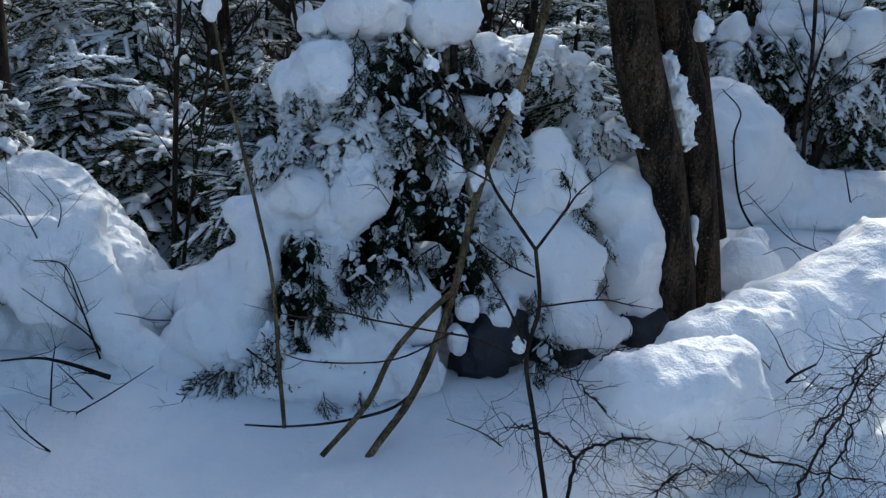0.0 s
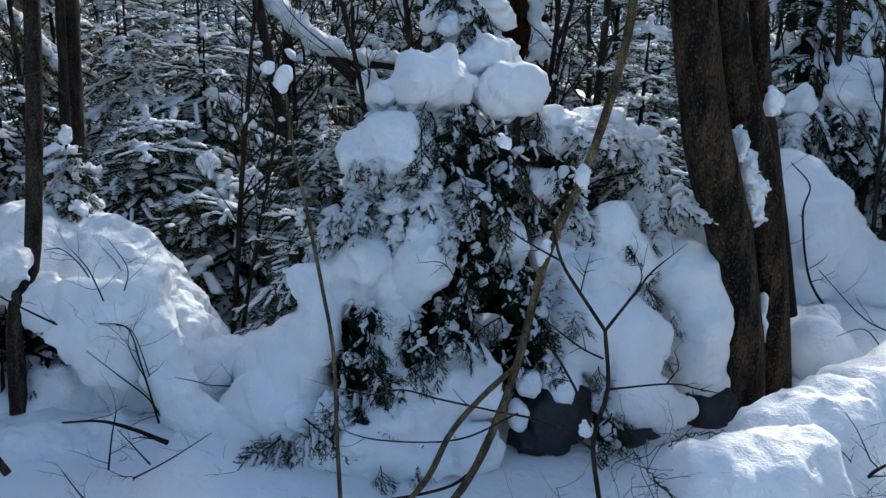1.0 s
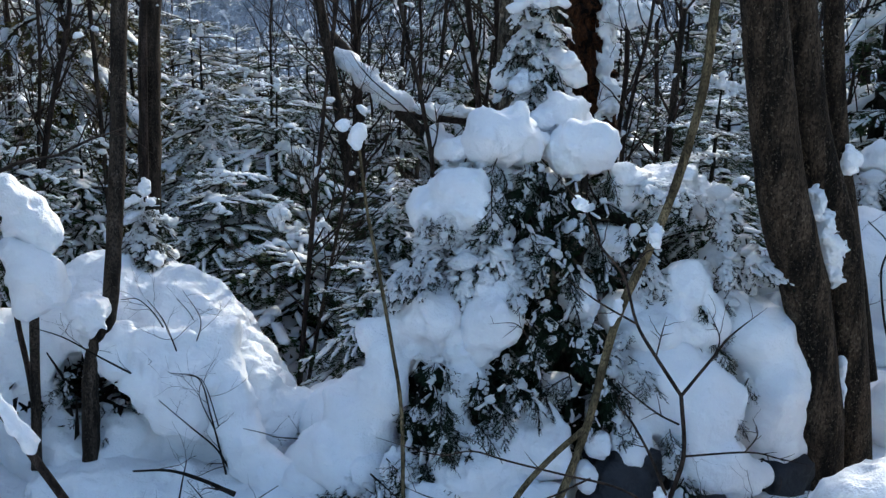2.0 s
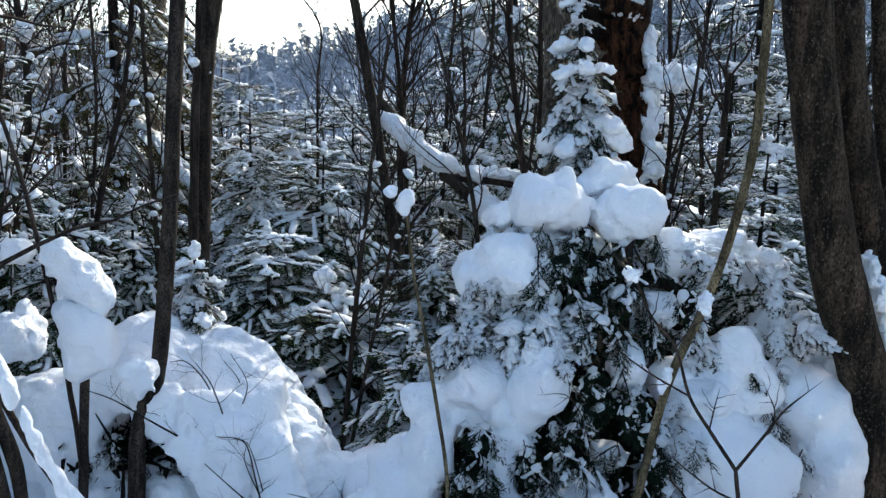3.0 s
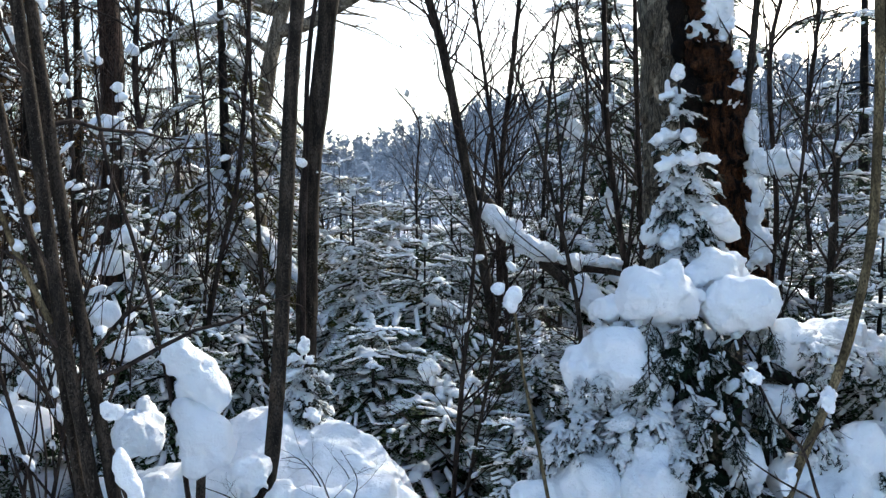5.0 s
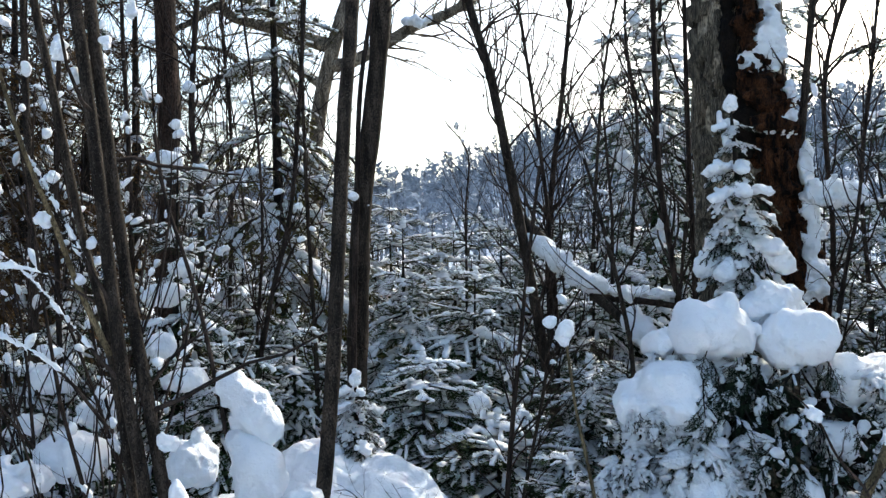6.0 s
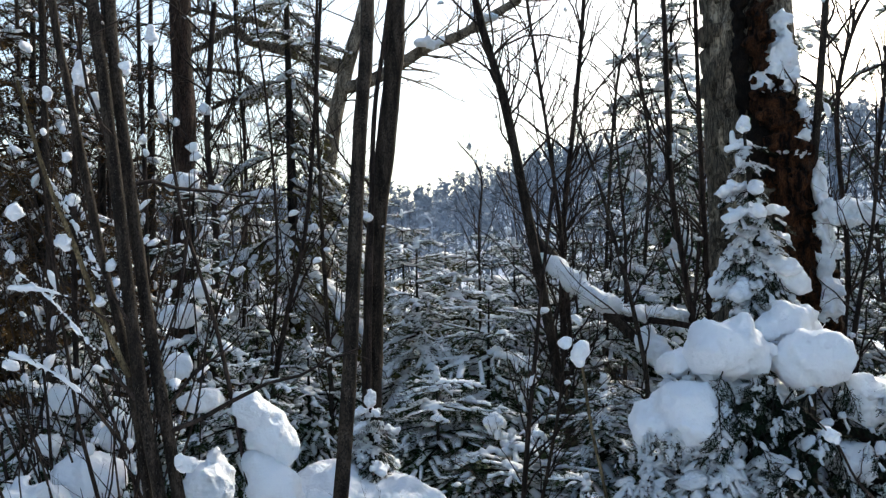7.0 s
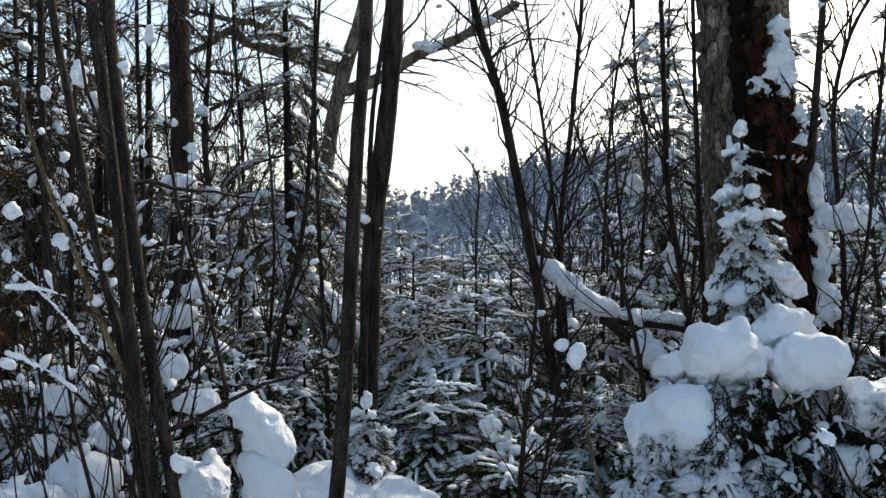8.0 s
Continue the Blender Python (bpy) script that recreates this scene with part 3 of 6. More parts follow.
# ---------------------------------------------------------------- the twin-stemmed tree
twin = stem("twin_trunk_tree", "dark brown smooth-barked tree with two fused trunks", [(2.07, 3.50, -0.04), (2.02, 3.50, 0.33), (1.93, 3.50, 0.80), (1.83, 3.48, 1.06), (1.75, 3.47, 1.29), (1.69, 3.45, 1.52), (1.61, 3.43, 1.86), (1.55, 3.40, 2.13), (1.36, 3.30, 3.12)], 0.105, 0.085, BARK_TWIN, 1, 60, category="tree", knobs=0.10, ridges=0.02)
limb(twin, "second_trunk", [(2.295, 3.60, -0.13), (2.235, 3.60, 0.28), (2.145, 3.60, 0.78), (2.105, 3.60, 1.03), (2.015, 3.60, 1.28), (1.915, 3.60, 1.52), (1.835, 3.60, 1.87), (1.785, 3.60, 2.17), (1.655, 3.60, 3.28)], 0.088, 0.068, BARK_TWIN, 22, 3)
limb(twin, "third_trunk", [(2.36, 3.72, 0.41), (2.28, 3.74, 0.80), (2.20, 3.78, 1.21), (2.14, 3.80, 1.51), (2.04, 3.80, 2.20), (1.94, 3.80, 3.39)], 0.05, 0.04, BARK_TWIN, 16, 5)
melt(twin, "packed_snow", [(1.93, 3.54, 1.23, 0.022, 0.050, 0.068), (1.98, 3.54, 1.13, 0.032, 0.050, 0.078), (2.03, 3.55, 1.03, 0.030, 0.050, 0.069), (2.06, 3.55, 0.94, 0.027, 0.040, 0.050)], 20, 0.008, 0.006, "snow packed between the two trunks", 12, 0.008, 0.018, grit=1.6)
melt(twin, "packed_snow", [(2.13, 3.54, 0.51, 0.018, 0.030, 0.072), (2.15, 3.54, 0.39, 0.013, 0.020, 0.068)], 21, 0.005, 0.005, "", 5, 0.004, 0.01)
snow_on(twin, "snow_knob", (2.16, 3.70, 1.41), (0.04, 0.05, 0.06), 31)

# ---------------------------------------------------------------- leaning pole with two legs
pole = stem("leaning_pole", "tan bare sapling pole leaning across the snow-covered fir", [(0.55, 2.72, 0.03), (0.70, 2.80, 0.19), (0.84, 2.88, 0.49), (0.95, 2.95, 0.89), (1.06, 2.98, 1.14), (1.13, 3.00, 1.32), (1.19, 3.02, 1.53), (1.23, 3.04, 1.73), (1.25, 3.06, 2.01), (1.27, 3.10, 2.29), (1.28, 3.15, 2.63)], 0.0135, 0.0165, BARK_POLE, 4, 12)
limb(pole, "second_leg", [(0.35, 2.66, 0.04), (0.52, 2.76, 0.17), (0.61, 2.82, 0.31), (0.73, 2.86, 0.43), (0.84, 2.88, 0.52)], 0.0105, 0.0105, BARK_POLE, 10, 2)
limb(pole, "low_branch", [(0.10, 2.72, 0.15), (0.24, 2.72, 0.13), (0.42, 2.74, 0.12), (0.60, 2.78, 0.13), (0.70, 2.80, 0.18)], 0.003, 0.0065, BARK_DARK, 6, 2)
for i, (p, s) in enumerate(zip([(1.08, 2.98, 1.18), (0.95, 2.94, 0.94), (0.93, 2.94, 0.90)], (0.03, 0.022, 0.02))):
    part("snow_clot", clod(np.array(p) - np.array(pole.location), (s * 0.8, s * 0.7, s * 1.7), 40 + i, 0.004), SNOW, pole)

# ---------------------------------------------------------------- slim sapling with a snow ball on its tip
slim = stem("slim_sapling", "thin grey bare sapling with a snow ball on its tip", [(0.24, 2.95, 0.02), (0.23, 3.00, 0.24), (0.22, 3.05, 0.53), (0.18, 3.10, 0.77), (0.13, 3.15, 1.03), (0.09, 3.20, 1.22), (0.06, 3.25, 1.43)], 0.0085, 0.0055, BARK_POLE, 6, 9)
pillow(slim, (0.05, 3.25, 1.48, 0.035, 0.040, 0.054), 44, "snow_ball", 1.0, 9, 0.008)
pillow(slim, (-0.00, 3.27, 1.52, 0.024, 0.024, 0.031), 45, "small_snow_ball", 1.0, 8, 0.006)

# ---------------------------------------------------------------- forked sapling in front
fork = stem("forked_sapling", "dark bare forked sapling with thin alternate twigs", [(0.99, 2.20, 0.07), (0.94, 2.20, 0.34), (0.90, 2.20, 0.56), (0.93, 2.20, 0.72), (0.91, 2.20, 0.89)], 0.0088, 0.0055, BARK_DARK, 8, 9)
for q, (pts_, r0, r1) in enumerate([
    ([(0.91, 2.20, 0.89), (0.83, 2.19, 1.00), (0.77, 2.18, 1.09), (0.72, 2.16, 1.22), (0.65, 2.14, 1.30), (0.59, 2.10, 1.40), (0.51, 2.08, 1.48)], 0.007, 0.0025),
    ([(0.91, 2.20, 0.89), (0.99, 2.20, 1.00), (1.04, 2.22, 1.05), (1.14, 2.24, 1.12)], 0.006, 0.002),
    ([(0.77, 2.18, 1.09), (0.65, 2.15, 1.16), (0.54, 2.12, 1.24)], 0.004, 0.002),
    ([(0.93, 2.20, 0.72), (1.11, 2.20, 0.73), (1.20, 2.20, 0.71), (1.29, 2.20, 0.69)], 0.004, 0.002),
    ([(1.10, 2.20, 0.73), (1.13, 2.20, 0.78), (1.11, 2.20, 0.83)], 0.003, 0.0015),
    ([(0.91, 2.20, 0.81), (0.84, 2.18, 0.85), (0.75, 2.16, 0.92), (0.72, 2.15, 0.95)], 0.004, 0.002),
    ([(0.89, 2.20, 0.61), (0.84, 2.20, 0.72), (0.78, 2.20, 0.82), (0.74, 2.20, 0.87), (0.76, 2.20, 0.92)], 0.006, 0.002),
    ([(0.89, 2.20, 0.55), (0.76, 2.20, 0.63), (0.61, 2.20, 0.67), (0.46, 2.20, 0.71), (0.36, 2.20, 0.74), (0.27, 2.20, 0.73), (0.11, 2.20, 0.78)], 0.005, 0.002),
    ([(0.68, 2.20, 0.66), (0.52, 2.22, 0.58), (0.30, 2.22, 0.59), (0.17, 2.22, 0.64)], 0.004, 0.002),
    ([(0.83, 2.19, 1.00), (0.84, 2.19, 1.06), (0.85, 2.19, 1.11)], 0.003, 0.0015),
    ([(0.99, 2.20, 1.00), (1.00, 2.20, 1.05), (0.96, 2.20, 1.13)], 0.003, 0.0015),
    ([(0.49, 2.14, 1.05), (0.45, 2.14, 1.10), (0.38, 2.14, 1.10)], 0.002, 0.0012),
    ([(0.72, 2.16, 1.22), (0.77, 2.16, 1.28), (0.81, 2.16, 1.29)], 0.003, 0.0015),
]):
    limb(fork, "branch", pts_, r0 * 0.78, r1 * 0.8, BARK_DARK, 5, q, "", 4)
pillow(fork, (0.88, 2.21, 0.60, 0.024, 0.020, 0.028), 51, "snow_ball", 1.0, 9, 0.004)
snow_on(fork, "snow_tip", (0.58, 2.10, 1.41), (0.018, 0.016, 0.018), 52, 2)


# ---------------------------------------------------------------- snow masses
def billow(lumps, n, lo, hi, seed):
    """Adds small lumps over the near and upper side of large ones."""
    rng = np.random.RandomState(seed)
    out = list(lumps)
    for q in lumps:
        for k in range(n):
            d = rng.normal(size=3)
            d[1], d[2] = -abs(d[1]), d[2] + 0.4
            d /= np.linalg.norm(d)
            r = rng.uniform(lo, hi)
            out.append((*(np.array(q[:3]) + d * np.array(q[3:]) * rng.uniform(0.86, 0.98)), r * rng.uniform(0.8, 1.7), r, r * rng.uniform(0.7, 1.3)))
    return out


def snow_mass(name, label, groups, voxel=0.022, soft=0.035, amp=0.02, size=0.25, seed=1, n=0, lo=0.03, hi=0.09, holes=()):
    """A mound in several masses of snow: each group is a part's name and its lumps."""
    first = groups[0][1][0]
    root = thing(name, label, "snow mound", at=(first[0], first[1], 0))
    shift = np.array([*root.location, 0, 0, 0])
    for k, (piece, lumps) in enumerate(groups):
        rows_ = [tuple(np.array(q) - shift) for q in billow(lumps, n, lo * (0.45 if k else 1), hi * (0.4 if k else 1), seed + k)]
        part(piece, blob_field(rows_, voxel, soft, amp, size, seed + k, -0.12, [tuple(np.array(q) - shift) for q in holes]), SNOW, root)
    return root


left_mound = snow_mass("snow_mound", "big rounded snow mound over a buried bush, crusted and pitted", [
    ("dome", [(-1.10, 4.30, 0.27, 0.41, 0.50, 0.57), (-0.80, 4.22, 0.22, 0.33, 0.46, 0.56), (-0.62, 4.14, 0.14, 0.27, 0.42, 0.54), (-0.47, 4.08, 0.06, 0.22, 0.38, 0.45), (-0.36, 4.05, -0.02, 0.17, 0.36, 0.34),
              (-1.51, 4.30, 0.26, 0.30, 0.40, 0.30), (-1.85, 4.40, 0.11, 0.335, 0.40, 0.363), (-1.08, 3.95, 0.04, 0.40, 0.35, 0.226)]),
    ("apron", [(-0.64, 3.62, 0.42, 0.13, 0.10, 0.085), (-0.79, 3.66, 0.41, 0.12, 0.10, 0.09), (-0.72, 3.72, 0.52, 0.17, 0.12, 0.10), (-0.94, 3.75, 0.50, 0.12, 0.12, 0.12), (-0.64, 3.58, 0.29, 0.07, 0.07, 0.05),
               (-0.69, 3.66, -0.02, 0.31, 0.22, 0.075), (-0.40, 3.62, -0.02, 0.22, 0.18, 0.073), (-1.02, 3.60, 0.00, 0.25, 0.20, 0.10)]),
    ("tongue", [(-0.550, 3.820, 0.600, 0.064, 0.090, 0.051), (-0.520, 3.740, 0.530, 0.055, 0.072, 0.051), (-0.490, 3.680, 0.440, 0.051, 0.063, 0.060), (-0.460, 3.640, 0.350, 0.048, 0.063, 0.060), (-0.440, 3.610, 0.260, 0.048, 0.063, 0.060), (-0.400, 3.580, 0.180, 0.049, 0.063, 0.051), (-0.340, 3.560, 0.110, 0.053, 0.063, 0.043), (-0.260, 3.550, 0.060, 0.064, 0.063, 0.038)]),
    ("side_lobe", [(-0.350, 3.820, 0.300, 0.061, 0.099, 0.111), (-0.330, 3.760, 0.210, 0.051, 0.081, 0.085), (-0.260, 3.820, 0.190, 0.053, 0.090, 0.111), (-0.190, 3.880, 0.170, 0.049, 0.090, 0.102), (-0.420, 3.880, 0.420, 0.068, 0.108, 0.102)]),
], 0.017, 0.022, 0.017, 0.075, 3, 12, 0.03, 0.08, [(-1.11, 3.65, 0.36, 0.135, 0.420, 0.140), (-0.92, 3.62, 0.34, 0.107, 0.420, 0.107), (-0.64, 3.46, 0.22, 0.060, 0.14, 0.034)])

heap = thing("snow_pillow_mound", "thick snow pillow in rolls over a low heap of branches", "snow mound", at=(1.76, 2.30, 0.01))
melt(heap, "front_roll", [(1.21, 2.06, 0.47, 0.087, 0.110, 0.115), (1.32, 2.05, 0.47, 0.119, 0.130, 0.122), (1.44, 2.06, 0.42, 0.108, 0.130, 0.122), (1.34, 2.08, 0.37, 0.165, 0.120, 0.086), (1.55, 2.12, 0.31, 0.069, 0.100, 0.086), (1.16, 2.05, 0.50, 0.06, 0.09, 0.08), (1.48, 2.12, 0.46, 0.12, 0.12, 0.10)], 8, 0.030, 0.014, "blunt rounded front roll of snow", 9, 0.012, 0.035)
melt(heap, "second_roll", [(1.50, 2.32, 0.43, 0.130, 0.140, 0.158), (1.64, 2.34, 0.45, 0.139, 0.150, 0.161), (1.76, 2.34, 0.40, 0.081, 0.130, 0.167), (1.74, 2.35, 0.17, 0.171, 0.140, 0.114), (1.80, 2.42, 0.46, 0.15, 0.14, 0.15), (1.62, 2.24, 0.36, 0.14, 0.12, 0.14), (1.74, 2.22, 0.30, 0.14, 0.12, 0.14)], 9, 0.030, 0.014, "", 9, 0.012, 0.038)
melt(heap, "snow_bank", [(1.94, 2.52, 0.40, 0.17, 0.18, 0.19), (1.95, 2.32, 0.30, 0.16, 0.14, 0.17), (2.06, 2.55, 0.37, 0.192, 0.220, 0.238), (2.27, 2.60, 0.42, 0.217, 0.240, 0.259), (2.51, 2.65, 0.50, 0.243, 0.260, 0.275), (2.68, 2.60, 0.56, 0.273, 0.300, 0.336), (1.98, 2.40, 0.12, 0.158, 0.180, 0.177), (2.19, 2.55, 0.16, 0.187, 0.180, 0.187), (2.49, 2.75, -0.22, 0.254, 0.240, 0.300), (1.94, 2.50, -0.14, 0.269, 0.200, 0.186)], 10, 0.04, 0.018, "", 8, 0.015, 0.05)

back_hump = snow_mass("snow_hump", "smooth snow hump behind the twin trunk", [
    ("crest", [(3.31, 5.50, 0.45, 0.389, 0.600, 0.486), (3.56, 5.55, 0.33, 0.28, 0.50, 0.30), (3.75, 5.50, 0.20, 0.28, 0.45, 0.24), (3.90, 5.50, 0.11, 0.29, 0.50, 0.18)]),
    ("foot_lump", [(2.75, 4.10, 0.09, 0.153, 0.300, 0.215), (2.62, 3.95, 0.20, 0.07, 0.12, 0.10)]),
    ("low_swell", [(4.04, 5.40, 0.09, 0.440, 0.500, 0.200), (4.41, 5.60, 0.07, 0.375, 0.500, 0.167), (4.82, 5.60, -0.03, 0.382, 0.500, 0.255)]),
], 0.024, 0.03, 0.03, 0.2, 12, 9, 0.04, 0.12)

gap_hump = snow_mass("snow_hump", "low soft snow hump between mound and fir", [
    ("crest", [(-0.03, 3.90, 0.19, 0.179, 0.300, 0.128), (0.08, 3.50, 0.11, 0.141, 0.200, 0.141)]),
    ("foot_lump", [(-0.06, 3.60, 0.05, 0.192, 0.250, 0.144)]),
], 0.02, 0.03, 0.010, 0.2, 14, 3, 0.03, 0.06)

# ---------------------------------------------------------------- the buried fir
BX, BY = 0.80, 3.95
bush = thing("buried_fir", "young fir bowed under heavy snow pillows, dark boughs underneath", "tree", at=(BX, BY, 0))
g = Geo()
tube(g, [(0.05, 0.1, -0.1), (0.05, 0.12, 0.4), (0.05, 0.15, 0.8), (0.05, 0.15, 1.15)], [0.06, 0.05, 0.04, 0.02], 10, 0.1, 2)
part("trunk", g, BARK_BOUGH, bush)
PILLOWS = [
    # dome of three plump pillows with creases between
    (0.64, 3.64, 1.47, 0.186, 0.165, 0.146), (0.91, 3.86, 1.55, 0.140, 0.130, 0.095), (0.97, 3.66, 1.42, 0.142, 0.145, 0.122),
    (0.47, 3.72, 1.40, 0.080, 0.110, 0.070), (0.72, 3.80, 1.46, 0.140, 0.120, 0.090), (0.86, 3.74, 1.29, 0.070, 0.080, 0.050),
    # shelf and right shoulder
    (1.19, 3.70, 1.26, 0.118, 0.120, 0.108), (1.09, 3.60, 1.05, 0.095, 0.100, 0.085), (1.39, 3.85, 1.29, 0.150, 0.130, 0.060), (1.62, 3.90, 1.19, 0.155, 0.140, 0.080), (1.81, 3.78, 0.85, 0.117, 0.130, 0.102), (1.85, 3.72, 0.71, 0.121, 0.140, 0.116), (1.68, 3.80, 0.95, 0.101, 0.120, 0.080),
    # single pillows lower down
    (0.95, 3.46, 0.84, 0.076, 0.085, 0.115), (0.71, 3.45, 0.98, 0.070, 0.070, 0.050), (1.42, 3.58, 0.83, 0.104, 0.120, 0.100),
    (0.99, 3.22, 0.32, 0.050, 0.060, 0.070), (0.87, 3.40, 0.50, 0.075, 0.070, 0.060), (0.74, 3.13, 0.12, 0.120, 0.110, 0.098), (0.95, 3.20, 0.20, 0.042, 0.055, 0.080), (0.24, 3.25, 0.21, 0.084, 0.100, 0.075),
]
for i, q in enumerate(PILLOWS):
    pillow(bush, q, 60 + i)
# snow run together over the bowed boughs
melt(bush, "snow_mantle", [(0.47, 3.57, 1.24, 0.125, 0.130, 0.110), (0.53, 3.53, 1.17, 0.095, 0.100, 0.080), (0.60, 3.50, 1.09, 0.050, 0.060, 0.055), (0.33, 3.62, 1.16, 0.050, 0.080, 0.045), (0.46, 3.54, 1.10, 0.050, 0.060, 0.040), (0.62, 3.74, 1.30, 0.100, 0.090, 0.080)], 301, 0.02, 0.013, "", 6, 0.015, 0.04)
melt(bush, "snow_mantle", [(0.37, 3.46, 0.78, 0.123, 0.160, 0.094), (0.29, 3.52, 0.74, 0.102, 0.140, 0.091), (0.43, 3.60, 0.84, 0.116, 0.140, 0.084), (0.45, 3.50, 0.67, 0.115, 0.140, 0.103), (0.30, 3.55, 0.60, 0.097, 0.160, 0.083), (0.18, 3.52, 0.61, 0.091, 0.160, 0.103),
    (0.19, 3.47, 0.49, 0.100, 0.150, 0.125), (0.05, 3.58, 0.36, 0.117, 0.160, 0.117), (0.12, 3.50, 0.29, 0.121, 0.160, 0.163), (0.04, 3.45, 0.16, 0.127, 0.160, 0.115), (-0.07, 3.50, 0.19, 0.116, 0.160, 0.104)], 302, 0.014, 0.014, "snow run together over the bowed boughs", 7, 0.02, 0.06, [(0.32, 3.38, 0.48, 0.067, 0.300, 0.130), (0.27, 3.36, 0.28, 0.050, 0.300, 0.082), (0.07, 3.30, 0.11, 0.045, 0.150, 0.036)])
melt(bush, "snow_mantle", [(0.59, 3.40, 0.79, 0.107, 0.130, 0.165), (0.66, 3.42, 0.88, 0.067, 0.090, 0.090), (0.53, 3.42, 0.66, 0.077, 0.110, 0.091)], 303, 0.02, 0.012, "", 6, 0.012, 0.035)
melt(bush, "snow_mantle", [(0.47, 3.36, 0.58, 0.049, 0.070, 0.089), (0.44, 3.34, 0.44, 0.054, 0.080, 0.112), (0.42, 3.28, 0.30, 0.058, 0.090, 0.101), (0.53, 3.24, 0.23, 0.179, 0.150, 0.103), (0.69, 3.28, 0.34, 0.168, 0.140, 0.100), (0.78, 3.24, 0.29, 0.113, 0.120, 0.095), (0.38, 3.20, 0.12, 0.155, 0.120, 0.071), (0.61, 3.22, 0.14, 0.158, 0.120, 0.090), (0.47, 3.20, 0.06, 0.269, 0.150, 0.076), (0.70, 3.18, 0.05, 0.204, 0.140, 0.072), (0.25, 3.28, 0.05, 0.158, 0.150, 0.081)], 304, 0.013, 0.012, "", 7, 0.014, 0.04)
melt(bush, "snow_mantle", [(1.29, 3.42, 0.50, 0.192, 0.200, 0.211), (1.43, 3.40, 0.42, 0.198, 0.200, 0.218), (1.47, 3.32, 0.21, 0.184, 0.170, 0.140), (1.31, 3.50, 0.61, 0.175, 0.180, 0.133), (1.17, 3.55, 0.74, 0.096, 0.100, 0.111), (1.16, 3.28, 0.28, 0.080, 0.090, 0.103), (1.60, 3.34, 0.13, 0.123, 0.120, 0.094)], 305, 0.011, 0.013, "snow run together over the bowed boughs", 6, 0.02, 0.06)
melt(bush, "snow_mantle", [(1.82, 3.56, 0.43, 0.154, 0.200, 0.282), (1.75, 3.60, 0.66, 0.177, 0.200, 0.147), (1.87, 3.55, 0.21, 0.130, 0.160, 0.156), (1.61, 3.62, 0.71, 0.101, 0.120, 0.091)], 306, 0.012, 0.013, "", 6, 0.02, 0.06)
melt(bush, "snow_mantle", [(1.37, 3.50, 0.85, 0.105, 0.120, 0.114), (1.28, 3.45, 0.72, 0.135, 0.140, 0.113), (1.47, 3.50, 0.74, 0.091, 0.120, 0.137)], 307, 0.02, 0.013, "", 6, 0.015, 0.04)

def sprays(centres, origin, scatter, each, size, seed):
    """Short sprays that fill a hollow in place of its shade."""
    rng = np.random.RandomState(seed)
    c = np.repeat(np.array(centres, float) - np.array(origin), each, 0)
    c = c + rng.normal(size=c.shape) * scatter
    n = len(c)
    d = rng.normal(size=(n, 3)) * (1, 1, 0.8) * size
    w = np.cross(d, rng.normal(size=(n, 3)))
    w *= 0.16 * size / (np.linalg.norm(w, axis=1)[:, None] + 1e-9) * rng.uniform(0.6, 1.6, (n, 1))
    g = Geo()
    g.add(np.stack([c - d * 0.5 + w, c - d * 0.5 - w, c + d * 0.6 + w * 0.3, c + d * 0.6 - w * 0.3], 1).reshape(-1, 3), np.arange(n * 4).reshape(-1, 4)[:, [0, 1, 3, 2]])
    return g


# filler sprays added in the fir's core to block light, so gaps stay dark
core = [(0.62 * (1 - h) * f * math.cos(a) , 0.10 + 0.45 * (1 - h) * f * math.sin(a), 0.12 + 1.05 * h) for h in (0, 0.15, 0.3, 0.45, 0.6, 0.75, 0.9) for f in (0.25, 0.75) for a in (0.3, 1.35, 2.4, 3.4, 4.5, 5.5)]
part("inner_growth", sprays(core, (0, 0, 0), 0.07, 22, 0.11, 4), NEEDLE, bush, "dark sprays added inside the fir to keep light out", False)

# boughs fan out and hang below the pillows
near_meshes = []
for s, fb in enumerate(NEAR_BOUGHS + DARK_BOUGHS):
    row = []
    for (v, fs), nm in zip(fb.layers, ("needles", "wood", "snow")):
        gg = Geo()
        gg.v, gg.f, gg.n = [v], list(fs), len(v)
        row.append(gg.mesh(nm, nm != "needles"))
    near_meshes.append(row)


def hang_bough(parent, place, yaw, pitch, twist, scale, kind):
    nd, wd, sn = near_meshes[kind % len(near_meshes)]
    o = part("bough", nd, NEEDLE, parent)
    o.matrix_basis = Matrix.Translation(place) @ Euler((twist, -pitch, yaw)).to_matrix().to_4x4() @ Matrix.Scale(scale, 4)
    part("twig_wood", wd, BARK_BOUGH, o)
    tagged(part("snow_load", sn, SNOW, o), kind="stuff")
    return o


rng = np.random.RandomState(77)
for q in range(56):
    h = rng.rand() ** 1.1
    zz = 0.26 + 0.98 * h
    yaw = rng.uniform(-2.3, -0.7)
    rad = (0.52 * (1 - h) + 0.14) * rng.uniform(0.3, 0.8)
    hang_bough(bush, (rad * math.cos(yaw), rad * math.sin(yaw), zz), yaw + rng.uniform(-0.6, 0.6), radians(rng.uniform(-80, -30)), rng.uniform(-0.4, 0.4), rng.uniform(0.14, 0.26), 5 + rng.randint(5))

